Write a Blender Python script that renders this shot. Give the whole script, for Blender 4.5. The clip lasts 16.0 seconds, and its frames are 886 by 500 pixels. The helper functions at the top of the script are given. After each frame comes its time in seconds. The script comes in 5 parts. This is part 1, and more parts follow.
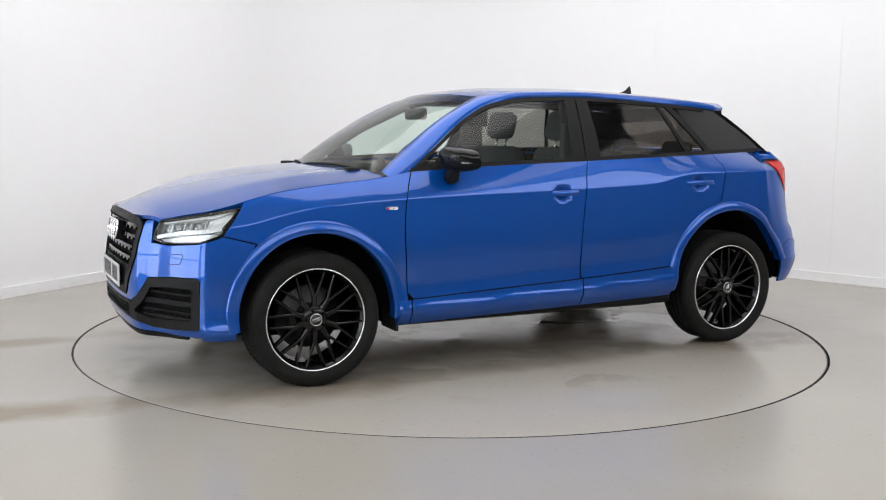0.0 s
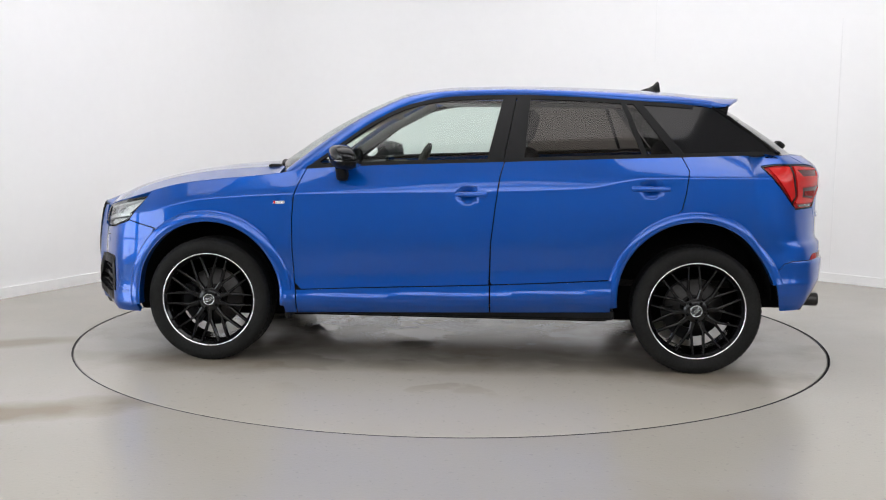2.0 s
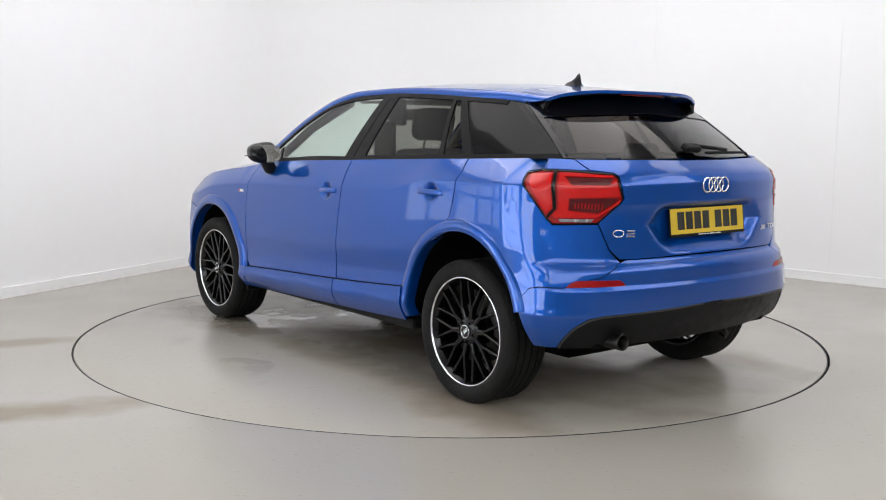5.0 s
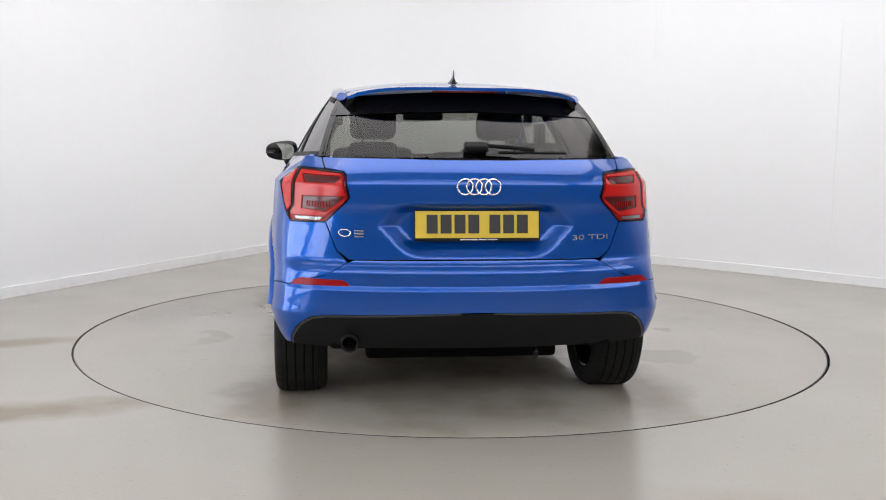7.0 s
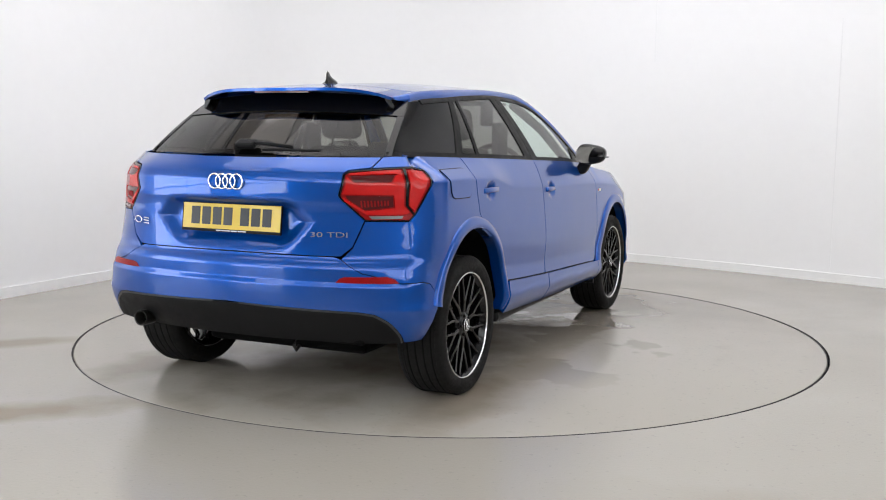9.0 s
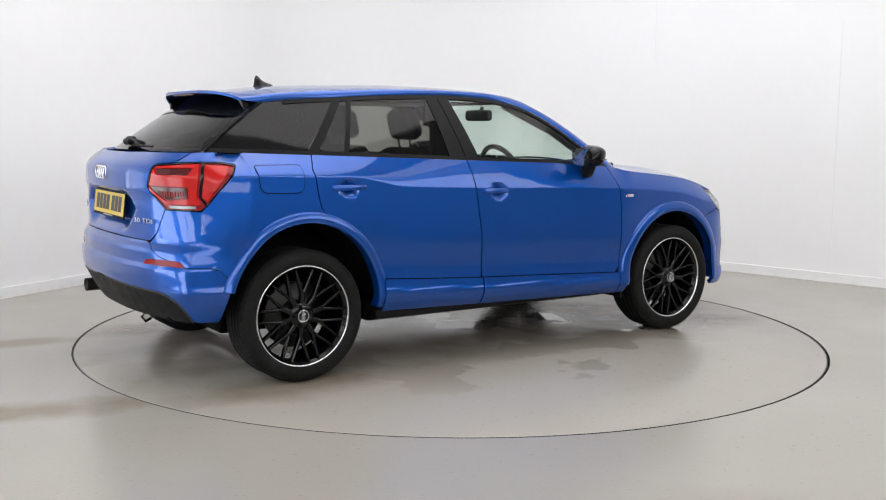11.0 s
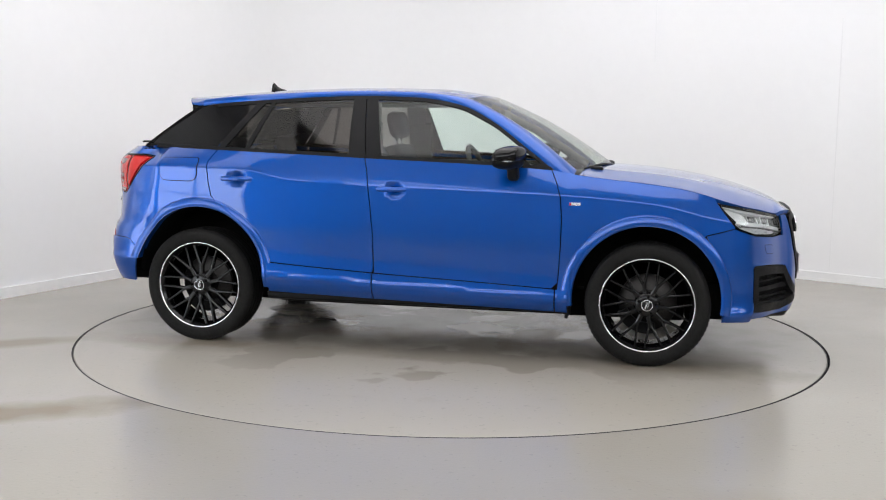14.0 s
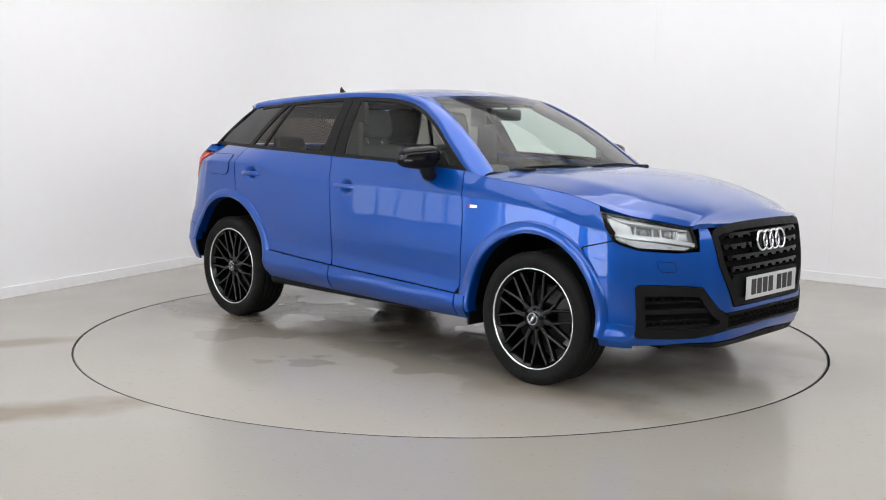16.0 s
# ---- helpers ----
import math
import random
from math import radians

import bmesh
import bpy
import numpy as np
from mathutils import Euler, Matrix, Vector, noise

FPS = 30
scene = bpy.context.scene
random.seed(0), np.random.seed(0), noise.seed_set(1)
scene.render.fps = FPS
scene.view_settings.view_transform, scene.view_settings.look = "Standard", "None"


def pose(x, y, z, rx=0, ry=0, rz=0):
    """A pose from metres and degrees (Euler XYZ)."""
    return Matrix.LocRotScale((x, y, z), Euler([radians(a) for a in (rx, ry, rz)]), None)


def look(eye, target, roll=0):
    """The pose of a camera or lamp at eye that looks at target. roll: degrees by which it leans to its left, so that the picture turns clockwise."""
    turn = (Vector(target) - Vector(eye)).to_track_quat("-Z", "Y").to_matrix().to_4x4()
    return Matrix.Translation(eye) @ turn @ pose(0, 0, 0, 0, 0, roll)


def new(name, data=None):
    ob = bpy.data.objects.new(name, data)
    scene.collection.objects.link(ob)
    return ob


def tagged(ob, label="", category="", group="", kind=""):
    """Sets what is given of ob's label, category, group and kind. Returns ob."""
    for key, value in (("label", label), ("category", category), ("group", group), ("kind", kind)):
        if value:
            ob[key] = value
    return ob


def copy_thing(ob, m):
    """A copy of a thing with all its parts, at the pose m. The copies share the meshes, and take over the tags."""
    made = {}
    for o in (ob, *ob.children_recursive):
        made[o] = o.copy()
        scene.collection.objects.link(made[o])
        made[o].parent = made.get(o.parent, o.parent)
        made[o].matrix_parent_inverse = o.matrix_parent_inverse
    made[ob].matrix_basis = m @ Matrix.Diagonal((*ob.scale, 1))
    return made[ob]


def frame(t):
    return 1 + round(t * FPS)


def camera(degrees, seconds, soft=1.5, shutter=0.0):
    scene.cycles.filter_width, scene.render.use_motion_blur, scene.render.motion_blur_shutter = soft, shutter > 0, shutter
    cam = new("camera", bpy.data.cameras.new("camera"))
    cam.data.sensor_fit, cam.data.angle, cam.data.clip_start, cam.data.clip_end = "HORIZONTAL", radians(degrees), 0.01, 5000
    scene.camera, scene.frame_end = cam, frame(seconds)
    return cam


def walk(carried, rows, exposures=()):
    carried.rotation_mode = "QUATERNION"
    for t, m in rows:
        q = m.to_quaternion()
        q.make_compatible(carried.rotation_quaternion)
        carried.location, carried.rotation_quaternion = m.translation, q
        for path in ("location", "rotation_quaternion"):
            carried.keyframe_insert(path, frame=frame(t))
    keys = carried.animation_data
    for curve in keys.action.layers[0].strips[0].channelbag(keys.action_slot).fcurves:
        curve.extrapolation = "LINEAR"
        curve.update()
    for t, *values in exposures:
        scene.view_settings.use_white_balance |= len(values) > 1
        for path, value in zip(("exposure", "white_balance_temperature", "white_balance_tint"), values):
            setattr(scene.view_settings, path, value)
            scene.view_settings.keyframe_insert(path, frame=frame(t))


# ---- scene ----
# ---- camera ----
EYE = (0.0, -6.2861, 1.2688)
AIM = (math.radians(0.4185), math.radians(-6.902))
cam = camera(47.422, 16.0, soft=1.1)
TARGET = (EYE[0] - math.sin(AIM[0]) * math.cos(AIM[1]), EYE[1] + math.cos(AIM[0]) * math.cos(AIM[1]), EYE[2] + math.sin(AIM[1]))
walk(cam, [(0.0, look(EYE, TARGET, 0.537)), (16.0, look(EYE, TARGET, 0.537))])

# the turntable: degrees of heading at the start, degrees a second, where the car stands on it
HEADING, RATE, OFF_X, OFF_Y, DISC_R = 206.82, -15.652, -0.0665, 0.149, 2.245

# ---- shape of the car: x ahead, y to its left, z up; origin on the ground between the axles ----


def curve(*pts):
    """A smooth curve without overshoot through (x, y) points."""
    px, py = np.array(pts, float).T
    h, d = np.diff(px), np.diff(py) / np.diff(px)
    m = np.zeros(len(px))
    m[0], m[-1] = d[0], d[-1]
    for i in range(1, len(px) - 1):
        if d[i - 1] * d[i] > 0:
            w1, w2 = 2 * h[i] + h[i - 1], h[i] + 2 * h[i - 1]
            m[i] = (w1 + w2) / (w1 / d[i - 1] + w2 / d[i])

    def f(v):
        if v <= px[0]:
            return py[0] + m[0] * (v - px[0])
        if v >= px[-1]:
            return py[-1] + m[-1] * (v - px[-1])
        i = int(np.searchsorted(px, v)) - 1
        t = (v - px[i]) / h[i]
        return ((1 + 2 * t) * (1 - t) ** 2 * py[i] + t * (1 - t) ** 2 * h[i] * m[i]
                + t * t * (3 - 2 * t) * py[i + 1] + t * t * (t - 1) * h[i] * m[i + 1])
    return f


# plan of the lower body, along its girth u (u = x on the flank)
PLAN_X = curve((-2.77, -2.05), (-2.63, -2.0485), (-2.45, -2.035), (-2.2, -1.985), (-2.02, -1.91), (-1.9, -1.845), (-1.75, -1.735), (-1.6, -1.6), (0, 0), (1.5, 1.5), (1.7, 1.69), (1.84, 1.815), (1.93, 1.875), (2.05, 1.94), (2.2, 2.008), (2.28, 2.045), (2.343, 2.08), (2.45, 2.108), (2.6, 2.12), (2.72, 2.122))
PLAN_Y = curve((-2.77, 0.0), (-2.45, 0.315), (-2.2, 0.57), (-2.02, 0.735), (-1.9, 0.81), (-1.75, 0.852), (-1.6, 0.865), (-1.3, 0.868), (0, 0.868), (1.3, 0.865), (1.5, 0.858), (1.7, 0.838), (1.84, 0.80), (1.93, 0.74), (2.05, 0.648), (2.2, 0.525), (2.28, 0.475), (2.343, 0.432), (2.45, 0.34), (2.6, 0.16), (2.72, 0.0))
U_FRONT, U_REAR = 2.72, -2.77
# heights of the sill, the lower crease, the shoulder and the top edge along u
Z_SILL = curve((-2.77, 0.36), (-1.9, 0.37), (-0.85, 0.333), (-0.22, 0.317), (0.8, 0.294), (1.9, 0.25), (2.72, 0.2))
Z_CREASE = curve((-2.77, 0.6), (-1.8, 0.595), (-0.83, 0.496), (-0.22, 0.458), (0.41, 0.43), (0.8, 0.411), (1.9, 0.36), (2.72, 0.36))
Z_SHOULDER = curve((-2.77, 1.03), (-1.6, 1.03), (-1.0, 1.02), (-0.7, 0.965), (-0.3, 0.945), (0.8, 0.915), (1.3, 0.88), (1.7, 0.80), (2.72, 0.75))
Z_TOP = curve((-2.77, 1.135), (-2.1, 1.142), (-1.74, 1.142), (-1.2, 1.128), (-0.3, 1.095), (0.77, 1.044), (0.96, 1.014), (1.27, 0.982), (1.44, 0.96), (1.59, 0.928), (1.75, 0.890), (1.87, 0.867), (2.02, 0.849), (2.2, 0.822), (2.3, 0.817), (2.45, 0.831), (2.72, 0.839))
# half width by the four heights, as a share of the plan: sill trim, concave lower door, flank up to the shoulder
SECTION = ((-0.4, 0.90), (0.0, 0.972), (0.25, 1.002), (0.52, 1.020), (0.66, 1.012), (1.0, 1.006), (1.13, 1.0), (1.22, 1.003), (1.36, 1.009), (1.5, 1.0085), (1.7, 1.003), (2.0, 0.992), (3.0, 0.992))


def width(v):
    return sum(np.interp(v + d, [q[0] for q in SECTION], [q[1] for q in SECTION]) for d in (-0.03, -0.01, 0.01, 0.03)) / 4


# how far nose and tail stand out by height
NOSE = curve((0.15, -0.14), (0.2, -0.07), (0.27, -0.02), (0.36, 0.0), (0.5, 0.0), (0.6, -0.005), (0.73, -0.02), (0.80, -0.035), (0.85, -0.065))
TAIL = curve((0.3, 0.10), (0.4, 0.04), (0.5, 0.0), (0.595, -0.008), (0.605, 0.006), (0.66, 0.004), (0.685, 0.012), (0.70, 0.026), (0.72, 0.032), (0.8, 0.034), (0.90, 0.034), (0.93, 0.031), (0.955, 0.026), (1.03, 0.024), (1.07, 0.035), (1.085, 0.045), (1.142, 0.115))
TAIL_CORNER = curve((0.5, -0.02), (0.62, 0.0), (0.72, 0.05), (0.87, 0.095), (1.1, 0.13), (1.2, 0.13))


def smooth(a, b, v):
    t = min(1.0, max(0.0, (v - a) / (b - a)))
    return t * t * (3 - 2 * t)


# finger bowls behind the door handles: place, half sizes, depth
DENTS = ((-0.10, 0.925, 0.062, 0.05, 0.024), (-1.03, 0.965, 0.062, 0.05, 0.024))


def girth(u, z):
    """The lower body's skin at u round the girth and height z."""
    flip = 1
    if u > U_FRONT or u < U_REAR:
        u, flip = 2 * (U_FRONT if u > 0 else U_REAR) - u, -1
    knots = (Z_SILL(u), Z_CREASE(u), Z_SHOULDER(u), Z_TOP(u))
    v = (z - knots[0]) / (knots[1] - knots[0])
    for i in (1, 2):
        if z > knots[i]:
            v = i + (z - knots[i]) / (knots[i + 1] - knots[i])
    x, y = PLAN_X(u), PLAN_Y(u) * (1 + (width(v) - 1) * (1 - smooth(1.8, 2.25, u)))
    if v > 2:
        top = PLAN_Y(u) * (0.915 + 0.085 * smooth(1.8, 2.25, u))
        if -1.95 < u < 0.95:
            k = smooth(0.95, 0.8, u) * smooth(-1.95, -1.75, u)
            top += (BELT_Y(u) + 0.008 - top) * k
        y += (top - y) * min(v - 2, 1.3) ** 1.25
    for hx, hz, rx, rz, deep in DENTS:
        r = ((u - hx) / rx) ** 2 + ((z - hz) / rz) ** 2
        if r < 1:
            y -= deep * (1 - r) ** 1.5
    y *= flip
    x += NOSE(z) * smooth(1.5, 2.1, u)
    x += TAIL(z) * smooth(-1.6, -2.2, u) + TAIL_CORNER(z) * smooth(-1.5, -1.75, u) * smooth(-2.28, -1.75, u)
    x += 0.042 * smooth(0.43, 0.32, abs(y) + 0.9 * abs(z - 0.86)) * smooth(0.962, 0.912, z) * smooth(0.72, 0.80, z) * (u < -2)
    return x, y, z


BELT_Y = curve((-1.95, 0.50), (-1.74, 0.645), (-1.5, 0.70), (-1.245, 0.748), (-1.0, 0.783), (-0.3, 0.804), (0.0, 0.803), (0.77, 0.777), (0.95, 0.755))


def side_glass(x, z):
    """The leaning skin of the side windows."""
    d = z - Z_TOP(x)
    return x, BELT_Y(x) - 0.5 * d - 0.42 * max(d, 0) ** 2, z


ROOF_MID = curve((-1.72, 1.425), (-1.5, 1.452), (-1.2, 1.485), (-0.8, 1.507), (-0.4, 1.516), (0.0, 1.508), (0.2, 1.487), (0.32, 1.462))


def roof_skin(x, y):
    return x, y, ROOF_MID(x) - 0.042 * (abs(y) / 0.53) ** 2.4


def windscreen_skin(s, h):
    """s from -1 to 1 across, h from 0 at the bonnet to 1 at the roof."""
    half = 0.685 + (0.505 - 0.685) * h
    x0, x1 = 1.06 - 0.165 * s * s, 0.325 - 0.075 * s * s
    z0, z1 = 1.052 - 0.012 * s * s, 1.462 - 0.02 * s * s
    return x0 + (x1 - x0) * h, half * s, z0 + (z1 - z0) * h + 0.035 * math.sin(math.pi * h)


def hatch_skin(s, h):
    """The hatch window; s across from left to right of the car as -1 to 1, h from 0 at the belt to 1 at the spoiler."""
    half = 0.645 + (0.56 - 0.645) * h
    x0, x1 = -1.905 + 0.165 * s * s, -1.46 + 0.08 * s * s
    return x0 + (x1 - x0) * h, half * s, 1.142 + (1.40 - 1.142) * h + 0.012 * math.sin(math.pi * h) + 0.02 * (1 - s * s) * h


BONNET_MID = curve((0.98, 1.066), (1.3, 1.045), (1.6, 1.0), (1.85, 0.934), (1.98, 0.882), (2.04, 0.843))

# ---- light ----
world = bpy.data.worlds.new("world")
scene.world = world
world.use_nodes = True
world.node_tree.nodes["Background"].inputs[0].default_value = (0.75, 0.8, 0.9, 1)
world.node_tree.nodes["Background"].inputs[1].default_value = 0.3
scene.view_settings.exposure = 0.0


# ---- materials ----


def material(name, colour, rough=0.5, metal=0.0, coat=0.0, grain=0.0, scale=40.0, bump=0.0, spec=0.5, glow=0.0):
    """A surface with fine mottling of its colour and roughness, and fine relief."""
    mat = bpy.data.materials.new(name)
    mat.use_nodes = True
    nt = mat.node_tree
    b = nt.nodes["Principled BSDF"]
    b.inputs["Base Color"].default_value = (*colour, 1)
    b.inputs["Roughness"].default_value = rough
    b.inputs["Metallic"].default_value = metal
    b.inputs["Coat Weight"].default_value = coat
    b.inputs["Coat Roughness"].default_value = 0.03
    b.inputs["Specular IOR Level"].default_value = spec
    if glow:
        b.inputs["Emission Color"].default_value = (*colour, 1)
        b.inputs["Emission Strength"].default_value = glow
    if grain or bump:
        co = nt.nodes.new("ShaderNodeTexCoord")
        fine = nt.nodes.new("ShaderNodeTexNoise")
        fine.inputs["Scale"].default_value, fine.inputs["Detail"].default_value = scale, 4
        nt.links.new(co.outputs["Object"], fine.inputs["Vector"])
        broad = nt.nodes.new("ShaderNodeTexNoise")
        broad.inputs["Scale"].default_value, broad.inputs["Detail"].default_value = scale * 0.07, 3
        nt.links.new(co.outputs["Object"], broad.inputs["Vector"])
        both = nt.nodes.new("ShaderNodeMath")
        both.operation = "ADD"
        nt.links.new(fine.outputs[0], both.inputs[0])
        nt.links.new(broad.outputs[0], both.inputs[1])
        if grain:
            ramp = nt.nodes.new("ShaderNodeMapRange")
            ramp.inputs[1].default_value, ramp.inputs[2].default_value = 0.6, 1.4
            ramp.inputs[3].default_value, ramp.inputs[4].default_value = 1 - grain, 1 + grain
            nt.links.new(both.outputs[0], ramp.inputs[0])
            mix = nt.nodes.new("ShaderNodeVectorMath")
            mix.operation = "SCALE"
            mix.inputs[0].default_value = colour
            nt.links.new(ramp.outputs[0], mix.inputs["Scale"])
            nt.links.new(mix.outputs[0], b.inputs["Base Color"])
            rr = nt.nodes.new("ShaderNodeMapRange")
            rr.inputs[1].default_value, rr.inputs[2].default_value = 0.7, 1.3
            rr.inputs[3].default_value, rr.inputs[4].default_value = max(0.02, rough * (1 - grain)), min(1, rough * (1 + grain))
            nt.links.new(both.outputs[0], rr.inputs[0])
            nt.links.new(rr.outputs[0], b.inputs["Roughness"])
        if bump:
            bp = nt.nodes.new("ShaderNodeBump")
            bp.inputs["Strength"].default_value, bp.inputs["Distance"].default_value = 1.0, bump
            nt.links.new(fine.outputs[0], bp.inputs["Height"])
            nt.links.new(bp.outputs[0], b.inputs["Normal"])
    return mat


def glass(name, tint, rough=0.0, ior=1.5):
    """A thin pane: what is behind it, tinted, under a clear reflection."""
    mat = bpy.data.materials.new(name)
    mat.use_nodes = True
    nt = mat.node_tree
    nt.nodes.remove(nt.nodes["Principled BSDF"])
    clear, gloss = nt.nodes.new("ShaderNodeBsdfTransparent"), nt.nodes.new("ShaderNodeBsdfGlossy")
    clear.inputs[0].default_value = (*tint, 1)
    gloss.inputs["Roughness"].default_value = rough
    base = ((ior - 1) / (ior + 1)) ** 2
    face, power, ramp = nt.nodes.new("ShaderNodeLayerWeight"), nt.nodes.new("ShaderNodeMath"), nt.nodes.new("ShaderNodeMapRange")
    face.inputs[0].default_value = 0.5
    power.operation = "POWER"
    power.inputs[1].default_value = 5.0
    ramp.inputs[3].default_value, ramp.inputs[4].default_value = base, 1.0
    nt.links.new(face.outputs["Facing"], power.inputs[0])
    nt.links.new(power.outputs[0], ramp.inputs[0])
    mix = nt.nodes.new("ShaderNodeMixShader")
    nt.links.new(ramp.outputs[0], mix.inputs[0])
    nt.links.new(clear.outputs[0], mix.inputs[1])
    nt.links.new(gloss.outputs[0], mix.inputs[2])
    nt.links.new(mix.outputs[0], nt.nodes["Material Output"].inputs[0])
    return mat


PAINT = material("blue_metallic_paint", (0.0010, 0.065, 0.340), 0.31, 0.55, 0.95, 0.02, 500.0, 0.0, 0.04)


def waviness(mat, scale, deep):
    """The slight unevenness of pressed and sprayed panels, which bends reflections."""
    nt = mat.node_tree
    co, n, bp = (nt.nodes.new("ShaderNode" + k) for k in ("TexCoord", "TexNoise", "Bump"))
    n.inputs["Scale"].default_value, n.inputs["Detail"].default_value = scale, 1.0
    bp.inputs["Distance"].default_value = deep
    nt.links.new(co.outputs["Object"], n.inputs["Vector"])
    nt.links.new(n.outputs[0], bp.inputs["Height"])
    for sock in ("Normal", "Coat Normal"):
        nt.links.new(bp.outputs[0], nt.nodes["Principled BSDF"].inputs[sock])


waviness(PAINT, 4.0, 0.0014)
BLACK = material("gloss_black", (0.005, 0.005, 0.0055), 0.06, 0.0, 0.0, 0.1, 60.0, 0.0, 0.27)
TRIM = material("black_plastic", (0.007, 0.007, 0.0075), 0.5, 0.0, 0.0, 0.25, 300.0, 0.0004, 0.14)
GREY_TRIM = material("grey_plastic", (0.035, 0.035, 0.037), 0.45, 0.0, 0.0, 0.2, 300.0, 0.0003)
DARK = material("dark_lining", (0.003, 0.003, 0.003), 0.95, 0.0, 0.0, 0.3, 50.0, 0.001, 0.1)
RUBBER = material("tyre_rubber", (0.009, 0.0087, 0.0083), 0.8, 0.0, 0.0, 0.3, 90.0, 0.0006, 0.2)
RIM = material("black_alloy", (0.004, 0.004, 0.0045), 0.16, 0.0, 0.0, 0.1, 60.0, 0.0, 0.35)
LIP = material("polished_alloy", (0.82, 0.82, 0.83), 0.25, 1.0, 0.0, 0.08, 80.0)
STEEL = material("brake_steel", (0.045, 0.043, 0.042), 0.38, 1.0, 0.0, 0.25, 70.0)
CHROME = material("chrome", (0.85, 0.86, 0.87), 0.08, 1.0)
CABIN = material("dark_cabin_trim", (0.04, 0.038, 0.036), 0.7, 0.0, 0.0, 0.2, 120.0, 0.0006)
CLOTH = material("black_seat_cloth", (0.055, 0.055, 0.058), 0.9, 0.0, 0.0, 0.12, 400.0, 0.0003)
WHITE_PLATE = material("white_plate", (0.58, 0.59, 0.60), 0.35, 0.0, 0.3, 0.03, 60.0)
YELLOW_PLATE = material("yellow_plate", (0.62, 0.43, 0.02), 0.35, 0.0, 0.3, 0.03, 60.0)
INK = material("black_ink", (0.01, 0.01, 0.01), 0.4)
RED_LENS = material("red_lens", (0.26, 0.004, 0.005), 0.22, 0.0, 0.0, 0.15, 200.0, 0.0, 0.2)
RED_BRIGHT = material("bright_red_lens", (0.50, 0.007, 0.006), 0.2, 0.0, 0.2, 0.12, 200.0, 0.0, 0.3)
RED_DARK = material("dark_red_lens", (0.075, 0.003, 0.004), 0.15, 0.0, 0.1, 0.15, 200.0)
LAMP_WHITE = material("white_lamp_reflector", (0.62, 0.625, 0.63), 0.28, 0.3, 0.2, 0.05, 100.0)
LAMP_GREY = material("grey_lamp_bowl", (0.26, 0.26, 0.265), 0.25, 0.6, 0.3, 0.2, 60.0)
CLEAR = glass("clear_glass", (0.80, 0.88, 0.84))
SCREEN = glass("windscreen_glass", (0.78, 0.87, 0.82))
PRIVACY = glass("privacy_glass", (0.25, 0.235, 0.22), 0.0, 1.42)
LENS = glass("lamp_lens", (0.93, 0.95, 0.95), 0.0, 1.35)
MIRROR = material("mirror_glass", (0.8, 0.82, 0.83), 0.02, 1.0)
GREY_WALL = material("grey_wall_paint", (0.30, 0.30, 0.31), 0.6, 0.0, 0.0, 0.03, 12.0, 0.0006)
WALL = material("white_wall_paint", (0.88, 0.88, 0.885), 0.55, 0.0, 0.0, 0.012, 12.0, 0.0006)
CEILING = material("grey_ceiling_paint", (0.55, 0.55, 0.56), 0.7, 0.0, 0.0, 0.05, 12.0, 0.0006)
SKIRT = material("white_gloss_skirting", (0.86, 0.86, 0.86), 0.35, 0.0, 0.0, 0.02, 20.0, 0.0004)


# brown dirt on the turntable round the tyres; the first patch also paints in shade under the car
DIRT_AND_CAR_SHADE = (((-0.07, 0.15), (2.0, 0.92), 0.0, 0.9), ((1.35, 1.0), (0.75, 0.30), 0.0, 0.7), ((-1.45, 1.0), (0.7, 0.30), 0.0, 0.7), ((1.35, -0.70), (0.75, 0.30), 0.0, 0.7), ((-1.45, -0.70), (0.7, 0.30), 0.0, 0.7), ((0.0, 1.02), (1.6, 0.16), 0.0, 0.4), ((0.0, -0.74), (1.6, 0.16), 0.0, 0.4))
# brown smears on the floor: place, half sizes, turn, strength
SMEARS = (((-2.0, -1.98), (0.85, 0.20), 20.0, 1.0), ((-2.55, -0.55), (0.60, 0.16), 23.0, 0.75), ((1.2, -3.1), (0.9, 0.25), -20.0, 0.2))


